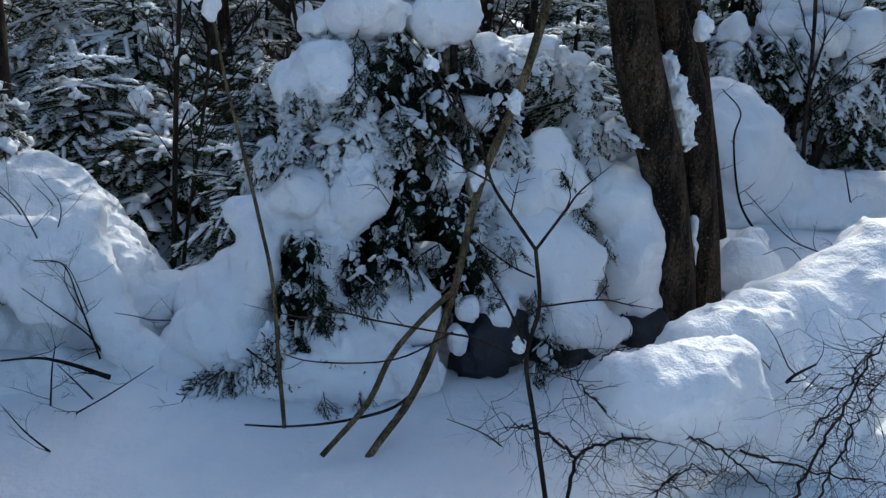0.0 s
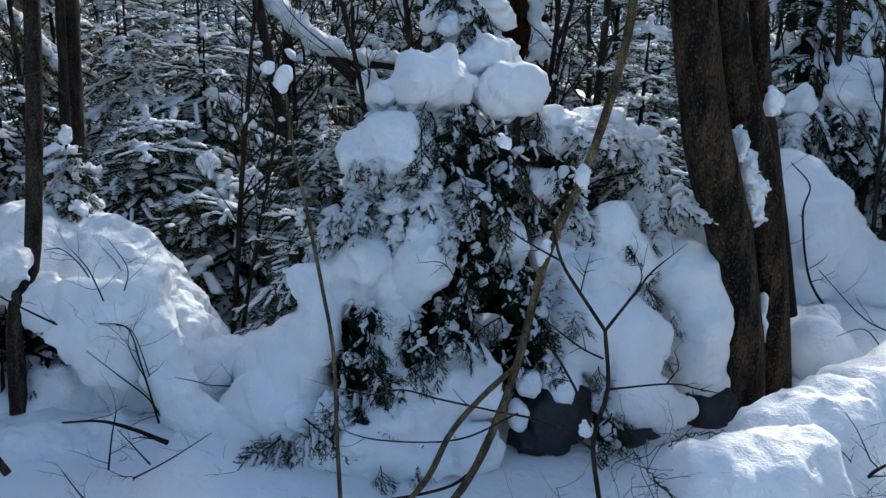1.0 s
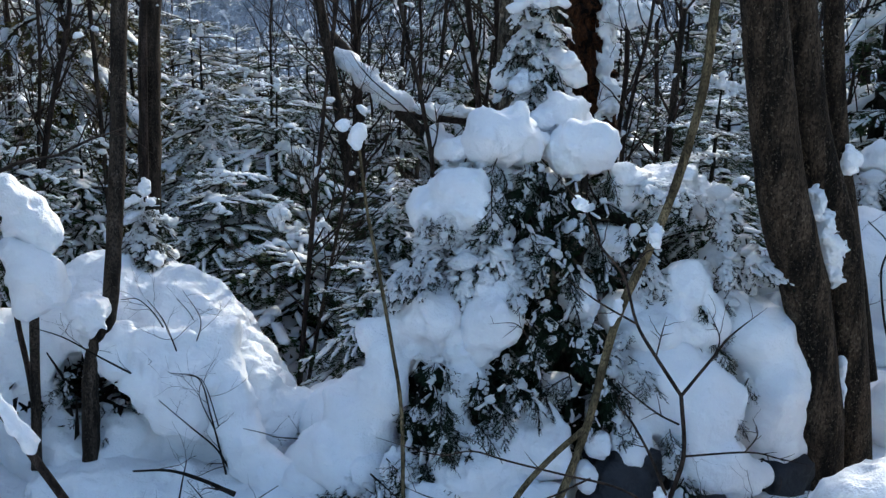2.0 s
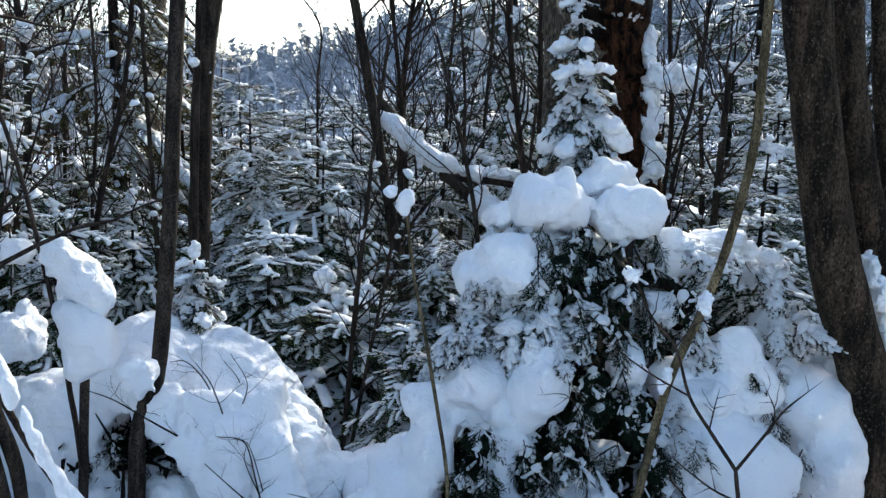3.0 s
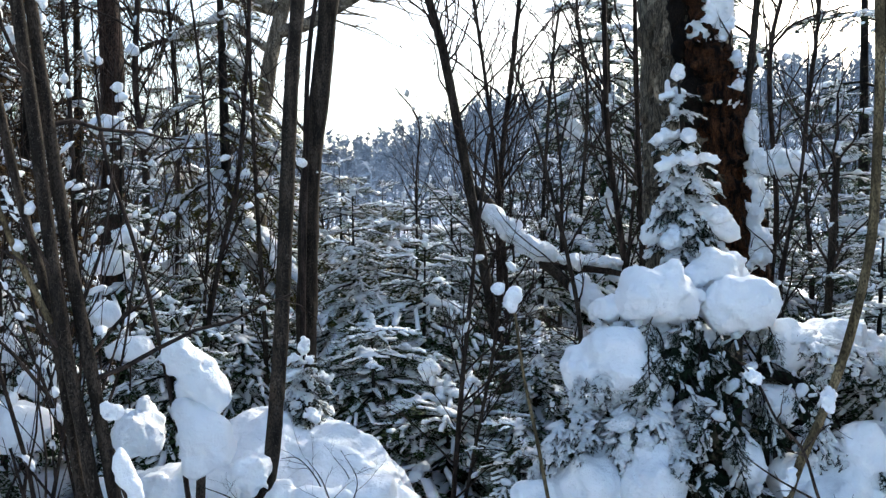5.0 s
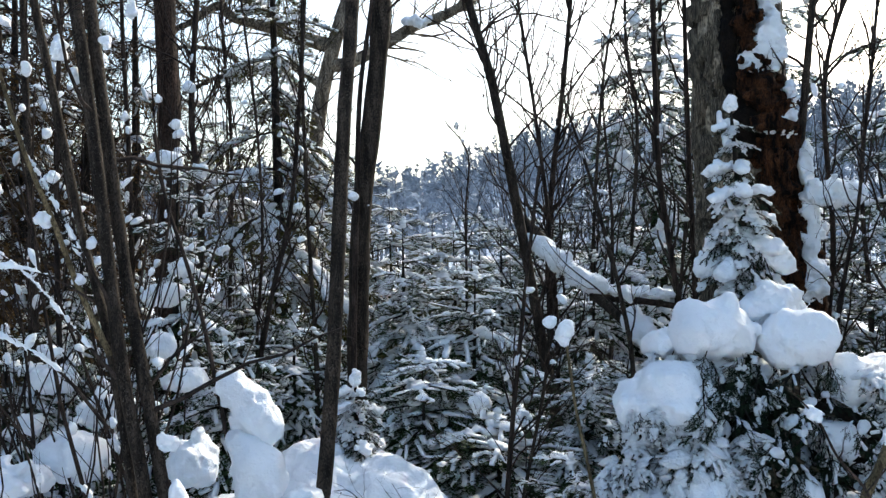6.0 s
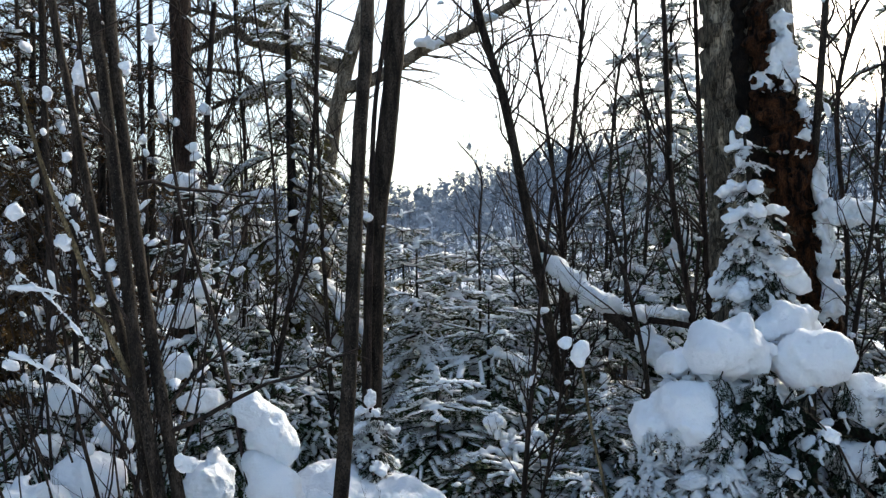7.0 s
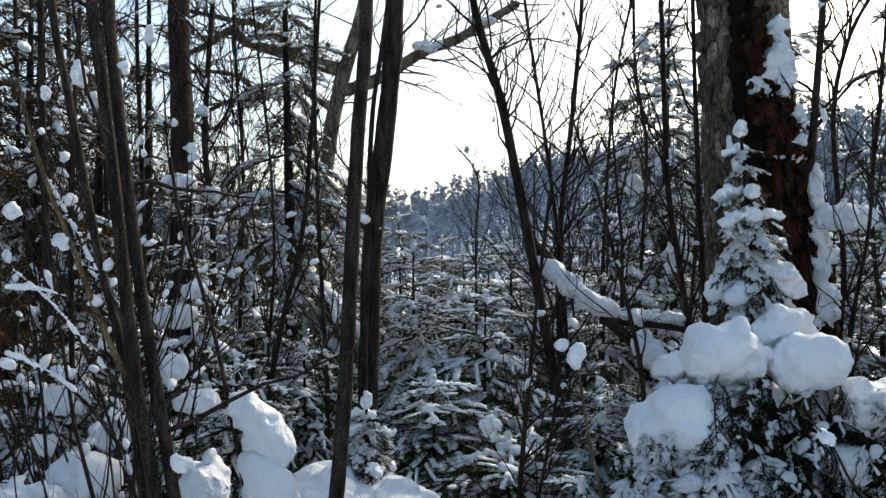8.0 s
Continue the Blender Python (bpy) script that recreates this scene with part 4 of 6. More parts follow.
# a fringe of shoot tips under the rim of every higher pillow
for q in [e for e in PILLOWS if e[2] > 0.45] + [(0.44, 3.55, 1.25, 0.14, 0.13, 0.11), (0.53, 3.52, 1.14, 0.13, 0.10, 0.08), (0.59, 3.42, 0.74, 0.10, 0.12, 0.16), (0.34, 3.58, 1.12, 0.13, 0.10, 0.10), (0.28, 3.56, 0.98, 0.12, 0.08, 0.08), (0.40, 3.52, 1.02, 0.12, 0.06, 0.08), (0.24, 3.55, 0.86, 0.08, 0.06, 0.06)]:
    c, r = np.array(q[:3]) - np.array([BX, BY, 0]), np.array(q[3:])
    for k in range(int(3 + 18 * r[0])):
        a = rng.uniform(-3.3, 0.2)
        p = c + (math.cos(a) * r[0] * 0.80, math.sin(a) * r[1] * 0.80, -r[2] * rng.uniform(0.45, 0.85))
        hang_bough(bush, p, a + rng.uniform(-0.4, 0.4), radians(rng.uniform(-85, -40)), rng.uniform(-0.5, 0.5), rng.uniform(0.08, 0.15), rng.randint(5) if rng.rand() < (0.7 if q[0] < 0.5 else 0.22) else 5 + rng.randint(5))

# dead black branch under the shelf; black sprays paint the shade behind the gaps
g = Geo()
line = glide(np.array([(0.80, 3.68, 1.25), (0.88, 3.64, 1.22), (1.00, 3.62, 1.17), (1.15, 3.62, 1.13), (1.28, 3.64, 1.05), (1.36, 3.70, 0.98)]) - np.array([BX, BY, 0]), 24)
tube(g, line, 0.030 * (1 - np.abs(np.linspace(-0.75, 0.9, 24)) ** 3), 10, 0.25, 4)
part("dead_branch", g, ROT_AND_SHADE, bush, "black rotten branch under the snow shelf")
part("inner_growth", sprays([(0.93, 3.75, 1.15), (1.09, 3.75, 1.05), (1.24, 3.75, 0.95), (0.84, 3.72, 0.88), (0.89, 3.68, 0.70), (0.89, 3.62, 0.46), (1.05, 3.62, 0.51), (1.18, 3.62, 0.51), (0.36, 3.58, 0.44), (0.36, 3.52, 0.25), (0.59, 3.52, 0.40), (0.66, 3.50, 0.30), (0.76, 3.72, 1.07), (0.50, 3.68, 0.95)], (BX, BY, 0), 0.055, 60, 0.07, 6), ROT_AND_SHADE, bush, "black sprays standing in for deep shade in the fir's gaps", False)

# dark shoots hanging in the gaps between the pillows
for p, white in [(p, 2) for p in [(0.33, 3.26, 0.57), (0.31, 3.24, 0.46), (0.35, 3.20, 0.35), (0.27, 3.20, 0.28), (0.38, 3.18, 0.27), (0.52, 3.24, 0.59), (0.61, 3.22, 0.52), (0.66, 3.24, 0.60), (0.56, 3.20, 0.46), (1.12, 3.28, 0.57), (1.05, 3.25, 0.49), (0.33, 3.28, 0.63), (0.36, 3.22, 0.46)]] + [(p, 0) for p in [(0.78, 3.48, 1.27), (0.71, 3.46, 1.16), (0.83, 3.46, 1.09), (0.63, 3.48, 1.30), (0.87, 3.42, 0.99), (0.78, 3.40, 0.88), (0.72, 3.36, 0.79), (0.69, 3.34, 0.71), (0.85, 3.34, 0.73), (0.95, 3.33, 0.65), (1.04, 3.32, 0.60), (0.58, 3.30, 0.59), (0.48, 3.28, 0.51), (0.59, 3.26, 0.48), (0.71, 3.28, 0.54), (0.80, 3.30, 0.63), (0.90, 3.30, 0.55), (0.86, 3.40, 0.85)]] + [(p, 0) for p in [(0.61, 3.60, 1.36), (0.72, 3.60, 1.34), (0.81, 3.58, 1.31), (0.70, 3.55, 1.25), (0.66, 3.52, 1.19), (0.78, 3.52, 1.20), (0.94, 3.60, 1.29), (0.83, 3.50, 1.12), (0.71, 3.48, 1.10), (1.01, 3.62, 1.22)]] + [(p, 0) for p in [(0.36, 3.36, 0.59), (0.31, 3.34, 0.50), (0.37, 3.28, 0.40), (0.26, 3.26, 0.32), (0.36, 3.24, 0.29), (1.16, 3.40, 0.62), (0.04, 3.30, 0.15), (0.13, 3.28, 0.20), (0.21, 3.20, 0.26), (0.55, 3.06, 0.08), (0.40, 3.06, 0.07), (1.32, 3.22, 0.21), (1.39, 3.22, 0.18), (1.77, 3.38, 0.17), (1.02, 3.50, 1.17), (0.92, 3.50, 1.19), (1.11, 3.50, 1.15), (1.37, 3.50, 0.98)]] + [(p, 3) for p in [(1.20, 3.40, 0.76), (1.49, 3.40, 0.62), (1.58, 3.36, 0.43), (1.13, 3.22, 0.42), (1.59, 3.28, 0.26), (1.56, 3.50, 0.78), (1.16, 3.30, 0.59), (1.61, 3.50, 0.81), (1.30, 3.20, 0.31), (1.65, 3.40, 0.54), (1.08, 3.40, 0.68)]] + [(p, 1) for p in [(0.35, 3.38, 1.01), (0.32, 3.36, 0.87), (0.47, 3.30, 0.78), (0.29, 3.42, 0.94), (0.64, 3.38, 1.05), (1.08, 3.40, 0.94), (1.21, 3.46, 1.04)]] + [(p, 1) for p in [(0.43, 3.50, 0.98), (0.29, 3.52, 0.97), (0.22, 3.50, 0.86), (0.33, 3.48, 0.85), (0.38, 3.52, 1.07), (0.51, 3.46, 1.01), (0.20, 3.50, 0.76), (1.56, 3.55, 1.04), (1.64, 3.55, 0.97), (1.48, 3.60, 1.24), (1.61, 3.60, 1.21), (1.23, 3.60, 1.30), (0.71, 3.42, 1.06), (1.70, 3.60, 1.11), (1.33, 3.60, 1.26), (0.64, 3.40, 0.95)]]:
    if white == 1 and p[2] < 0.95:
        continue
    for k in range(2):
        hang_bough(bush, Vector(p) - bush.location + Vector(rng.normal(size=3) * 0.03), rng.uniform(-2.9, -0.3), radians(rng.uniform(-80, -5)), rng.uniform(-0.6, 0.6), rng.uniform(0.13, 0.24) * (0.75 if white == 2 else 0.6 if white == 3 else 1), rng.randint(5) if white == 1 or (white == 3 and k) else 5 + rng.randint(5))

# ---------------------------------------------------------------- boulder in the hollow
g = Geo()
v, f = ICO[4]
q = v * (1 + 0.18 * fbm(v, 21, 1.2) + 0.05 * fbm(v, 22, 0.4))[:, None]
q = np.sign(q) * np.abs(q) ** 0.8
q = q * (1 + 0.16 * fbm(q, 24, 0.5) + 0.07 * fbm(q, 25, 0.2))[:, None]
g.add(q * (0.15, 0.09, 0.17) + np.array((1.11, 3.27, 0.15)), f)
whole("boulder", g, ROCK, "dark blue-grey bare boulder face in the hollow under the fir", "rock")
g = Geo()
g.add(q[:, [1, 0, 2]] * (0.13, 0.12, 0.15) + np.array((1.44, 3.36, 0.06)), f)
whole("boulder", g, ROCK, "dark rock under the snow-loaded fir skirts", "rock")
g = Geo()
g.add(q[:, [1, 0, 2]] * (0.13, 0.12, 0.15) + np.array((1.87, 3.50, 0.05)), f)
whole("boulder", g, ROCK, "dark rock beside the twin trunk foot", "rock")

# ---------------------------------------------------------------- young firs rising from the snow
def cushion_fir(x, y, z, tall, half, seed, label, whorls, tilt=0.0):
    """A small fir whose whorls each carry plump cushions of snow over drooping green shoots."""
    rng = np.random.RandomState(seed)
    root = thing("young_fir", label, "tree", at=(x, y, z))
    g = Geo()
    tube(g, [(tilt * t * tall, 0, t * tall - 0.15 * (t == 0)) for t in np.linspace(0, 1, 8)], np.linspace(0.026, 0.005, 8), 8, 0.1, seed)
    part("trunk", g, BARK_BOUGH, root)
    for w in range(whorls):
        h = w / whorls
        zz = tall * (0.04 + 0.93 * h)
        ln = half * (1 - h) ** 0.8 + 0.055
        cx = tilt * zz
        turn = rng.uniform(0, 6.28)
        for k in range(6 if h < 0.75 else 4):
            a = turn + k * 6.2832 / (6 if h < 0.75 else 4) + rng.uniform(-0.3, 0.3)
            pitch = radians(-45 + 45 * h) + rng.uniform(-0.25, 0.25)
            size = ln * rng.uniform(0.9, 1.35)
            hang_bough(root, (cx, 0, zz + rng.uniform(-0.02, 0.02)), a, pitch, rng.uniform(-0.3, 0.3), size, rng.randint(5) if rng.rand() < 0.45 else 5 + rng.randint(5))
            if rng.rand() < 0.42:
                reach = size * rng.uniform(0.40, 0.66)
                c = np.array([cx + math.cos(a) * reach * math.cos(pitch), math.sin(a) * reach * math.cos(pitch), zz + reach * math.sin(pitch) + 0.016])
                r = ln * rng.uniform(0.24, 0.42)
                d = np.array([math.cos(a), math.sin(a), 0])
                rows_ = [(*(c + d * r * e - (0, 0, 0.45 * r * max(e, 0))), r * 0.6, r * 0.6, r * rng.uniform(0.36, 0.62)) for e in (-0.5, 0.0, 0.55, 0.95)]
                for e in range(6):
                    o = rng.normal(size=3) * (0.5, 0.5, 0.2) * r
                    rows_.append((*(c + o), r * 0.3, r * 0.3, r * 0.32))
                part("snow_cushion", blob_field(rows_, max(0.006, r / 9), r * 0.08, r * 0.12, r * 0.6, rng.randint(40)), SNOW, root)
    part("snow_tip", clod((tilt * tall, 0, tall - 0.02), (0.030, 0.030, 0.046), seed, 0.006), SNOW, root)
    return root


cushion_fir(0.90, 4.15, 1.55, 0.90, 0.19, 201, "young fir spire with thick snow cushions on every whorl", 9, -0.10)
cushion_fir(-0.94, 4.35, 0.70, 0.46, 0.17, 202, "small fir poking out of the snow mound under snow cushions", 6)

# ---------------------------------------------------------------- snow-loaded bush behind the hump
def loaded_bush(label, at, pillows, gaps, seed):
    """A bush of dark drooping shoots roofed over by pillows of snow."""
    rng = np.random.RandomState(seed)
    root = thing("loaded_bush", label, "bush", at=at)
    g = Geo()
    for k in range(5):
        a = k * 1.257
        tube(g, [(0.15 * math.cos(a), 0.15 * math.sin(a), -0.1), (0.35 * math.cos(a), 0.2 * math.sin(a), 0.5), (0.7 * math.cos(a), 0.3 * math.sin(a), 1.0)], [0.03, 0.022, 0.01], 7, 0.1, k)
    tagged(part("branch_growth", g, BARK_DARK, root), kind="stuff")
    for k, q in enumerate(pillows):
        pillow(root, q, seed + k, voxel=0.022)
        for e in range(6):
            a = rng.uniform(-3.1, 0.0)
            hang_bough(root, np.array(q[:3]) - np.array(at) + (math.cos(a) * q[3] * 0.8, math.sin(a) * q[4] * 0.8, -q[5] * 0.6), a, radians(rng.uniform(-80, -35)), 0.0, rng.uniform(0.22, 0.36), rng.randint(10))
    for p in gaps:
        for e in range(4):
            hang_bough(root, np.array(p) - np.array(at) + rng.normal(size=3) * 0.07, rng.uniform(-2.8, -0.3), radians(rng.uniform(-70, -10)), 0.0, rng.uniform(0.25, 0.42), 5 + rng.randint(5))
    return root


loaded_bush("dark bush roofed over by plump pillows of snow", (4.55, 6.40, 0.0), [(3.77, 6.20, 1.22, 0.12, 0.14, 0.13), (4.18, 6.25, 1.26, 0.18, 0.18, 0.14), (4.50, 6.20, 1.20, 0.26, 0.22, 0.20), (4.92, 6.25, 1.16, 0.24, 0.22, 0.24), (4.34, 6.40, 1.42, 0.24, 0.20, 0.16), (4.76, 6.40, 1.46, 0.22, 0.20, 0.18), (4.80, 6.15, 0.90, 0.18, 0.14, 0.11)],
            [(4.02, 6.25, 0.86), (4.30, 6.25, 0.84), (4.57, 6.25, 0.76), (4.94, 6.25, 0.66), (4.20, 6.30, 1.02), (4.66, 6.30, 0.95), (3.85, 6.30, 1.0)], 620)

# ---------------------------------------------------------------- stems on the near side
curved = stem("curved_stem", "grey-brown young trunk with a curved foot beside the mound", [(-1.03, 3.60, -0.04), (-1.02, 3.62, 0.21), (-1.02, 3.64, 0.42), (-1.00, 3.66, 0.56), (-0.96, 3.69, 0.67), (-0.94, 3.72, 0.83), (-0.93, 3.80, 1.20), (-0.92, 3.86, 1.66)]+[(-0.90, 3.92, 2.40), (-0.88, 3.95, 2.71), (-0.88, 4.00, 2.98), (-0.89, 4.05, 3.52), (-0.90, 4.10, 4.61)], 0.036, 0.030, BARK_GREY, 11, 14)
pillow(curved, (-1.01, 3.60, 0.73, 0.095, 0.100, 0.095), 171, "snow_lump", 0.95, 8, 0.012, "ball of snow stuck in the bend")
stem("broken_sapling", "short broken sapling stub with a thick snow cap", [(-1.23, 3.60, 0.19), (-1.22, 3.60, 0.50), (-1.21, 3.60, 0.76)], 0.022, 0.018, BARK_GREY, 12, 10)
stem("young_tree", "straight grey-brown young trunk behind the mound", [(-1.13, 5.30, 0.85), (-1.12, 5.30, 1.33), (-1.10, 5.30, 2.00), (-1.04, 5.30, 2.51), (-0.99, 5.30, 3.02), (-0.97, 5.30, 3.53), (-0.94, 5.30, 5.07)], 0.064, 0.055, BARK_GREY, 13, 14, category="tree", twigs=9, twig_len=0.7, twig_from=0.4, levels=2)
stem("young_tree", "thin dark stem standing close beside a young trunk", [(-1.13, 5.20, 1.00), (-1.11, 5.20, 2.00), (-1.09, 5.20, 2.67), (-1.03, 5.20, 3.13), (-0.96, 5.20, 3.67)], 0.02, 0.012, BARK_DARK, 14, 8)

# ---------------------------------------------------------------- clump of stems at the path's side
clump = stem("stem_clump", "clump of three grey-brown stems rising from one foot", [(-1.45, 3.58, 0.00), (-1.30, 3.15, 0.50)]+[(-1.36, 3.10, 0.78), (-1.40, 3.10, 1.00), (-1.49, 3.12, 1.43), (-1.57, 3.15, 1.82), (-1.62, 3.15, 2.18), (-1.67, 3.15, 2.56), (-1.69, 3.15, 2.77), (-1.70, 3.15, 3.19), (-1.70, 3.10, 4.01)], 0.025, 0.022, BARK_GREY, 21, 14, twigs=6, twig_len=0.8, category="tree")
limb(clump, "second_stem", [(-1.45, 3.48, -0.00), (-1.34, 3.08, 0.53)]+[(-1.41, 3.05, 0.80), (-1.45, 3.05, 1.02), (-1.51, 3.05, 1.32), (-1.57, 3.07, 1.68), (-1.63, 3.08, 2.13), (-1.69, 3.10, 2.50), (-1.73, 3.10, 2.76), (-1.77, 3.10, 3.17), (-1.84, 3.10, 4.02)], 0.025, 0.022, BARK_GREY, 14, 3)
limb(clump, "third_stem", [(-1.55, 3.60, 0.00), (-1.42, 3.15, 0.50)]+[(-1.49, 3.12, 0.77), (-1.54, 3.12, 1.10), (-1.63, 3.15, 1.51), (-1.74, 3.20, 1.82), (-1.81, 3.20, 2.14), (-1.88, 3.20, 2.47), (-1.94, 3.20, 2.75), (-1.98, 3.20, 3.12), (-2.06, 3.20, 4.10)], 0.019, 0.015, BARK_GREY, 12, 4)
limb(clump, "side_branch", [(-1.56, 3.05, 1.40), (-1.65, 3.00, 1.64), (-1.71, 2.95, 1.86), (-1.80, 2.90, 2.13), (-1.87, 2.85, 2.44)], 0.012, 0.006, BARK_POLE, 8, 5)
for i, (p, s) in enumerate(zip([(-1.78, 3.10, 2.51), (-1.73, 3.12, 2.42), (-1.60, 3.10, 2.53), (-1.60, 3.30, 2.70), (-1.75, 2.95, 1.88), (-1.86, 3.20, 2.05), (-2.03, 3.30, 2.48), (-2.04, 3.30, 2.33), (-1.63, 3.05, 1.80), (-1.91, 2.90, 1.99), (-1.65, 3.00, 1.67), (-1.35, 3.05, 1.09)], (0.042, 0.035, 0.03, 0.03, 0.04, 0.03, 0.025, 0.02, 0.025, 0.03, 0.03, 0.045))):
    part("snow_clot", clod(np.array(p) - np.array(clump.location), (s * 0.75, s * 0.7, s * (0.9 if i % 3 else 1.35)), 140 + i, 0.006), SNOW, clump)

leaner = stem("leaning_sapling", "dark thin sapling bent over by lumps of snow", [(-1.29, 3.78, 0.00), (-1.25, 3.64, 0.39), (-1.28, 3.62, 0.66), (-1.29, 3.60, 0.83), (-1.32, 3.60, 0.96), (-1.37, 3.60, 1.21), (-1.43, 3.60, 1.48), (-1.49, 3.60, 1.69), (-1.59, 3.60, 1.99), (-1.64, 3.60, 2.26)], 0.013, 0.007, BARK_DARK, 23, 8, bits=0)
melt(leaner, "snow_lump", [(-1.32, 3.62, 1.22, 0.058, 0.060, 0.058), (-1.27, 3.63, 1.16, 0.076, 0.080, 0.058), (-1.22, 3.64, 1.08, 0.095, 0.100, 0.081), (-1.16, 3.64, 1.02, 0.059, 0.070, 0.064)], 160, 0.014, 0.013, "long lump of snow bending the sapling", 3, 0.01, 0.03)
melt(leaner, "snow_lump", [(-1.26, 3.58, 0.97, 0.058, 0.060, 0.067), (-1.20, 3.56, 0.89, 0.094, 0.090, 0.089), (-1.13, 3.55, 0.86, 0.071, 0.080, 0.098), (-1.21, 3.56, 0.79, 0.067, 0.070, 0.058)], 161, 0.014, 0.013, "lump of snow bending the sapling", 3, 0.01, 0.03)


def shrub(label, ctrl_base, count, tall, seed, lean=(0, 0, 1), bits=30, r=0.008, spread=0.5, bit_size=0.03, levels=2):
    """Many thin bare shoots out of one foot, some with snow on them."""
    rng = np.random.RandomState(seed)
    root = thing("bare_shrub", label, "shrub", "bare shrubs", at=ctrl_base)
    g, tips = Geo(), []
    for q in range(count):
        d = np.array(lean, float) + rng.normal(size=3) * (spread, spread, 0.15)
        shoot(g, rng.normal(size=3) * (0.10, 0.10, 0) - (0, 0, 0.08), d, tall * rng.uniform(0.6, 1.1), r * rng.uniform(0.6, 1.3), rng, levels, 5, 0.22, 0.12, (3, 4), tips, 0.6)
    tagged(part("branch_growth", g, BARK_DARK, root), kind="stuff")
    sg = Geo()
    for q in range(bits):
        p, d, rr = tips[rng.randint(len(tips))]
        add_pad(sg, p + (0, 0, rr + 0.004), d * (1, 1, 0.45) + (0.001, 0, 0), bit_size * rng.uniform(0.8, 2.0), bit_size * rng.uniform(0.5, 1.0), bit_size * rng.uniform(0.6, 1.2), rng, 4, 7, 0.12)
    if bits:
        tagged(part("caught_snow", sg, SNOW, root, "clots of snow caught on the twigs"), kind="stuff")
    return root


# the leafless thicket on the left
for i, (x, y, n, tall, lean) in enumerate([(-1.75, 3.3, 9, 1.9, (-0.45, 0.1, 1)), (-2.2, 3.9, 9, 2.4, (-0.25, 0.1, 1)), (-2.0, 4.6, 8, 2.6, (-0.2, 0.0, 1)), (-2.9, 4.8, 9, 3.0, (0.1, 0.0, 1)), (-2.6, 5.8, 8, 3.2, (-0.1, 0, 1)), (-3.4, 6.5, 8, 3.4, (0.0, 0, 1))]):
    shrub("dense leafless shrub with dark twigs and clots of snow", (x, y, gz(x, y)), n, tall, 300 + i, lean, 45, 0.010, 0.28, 0.028)

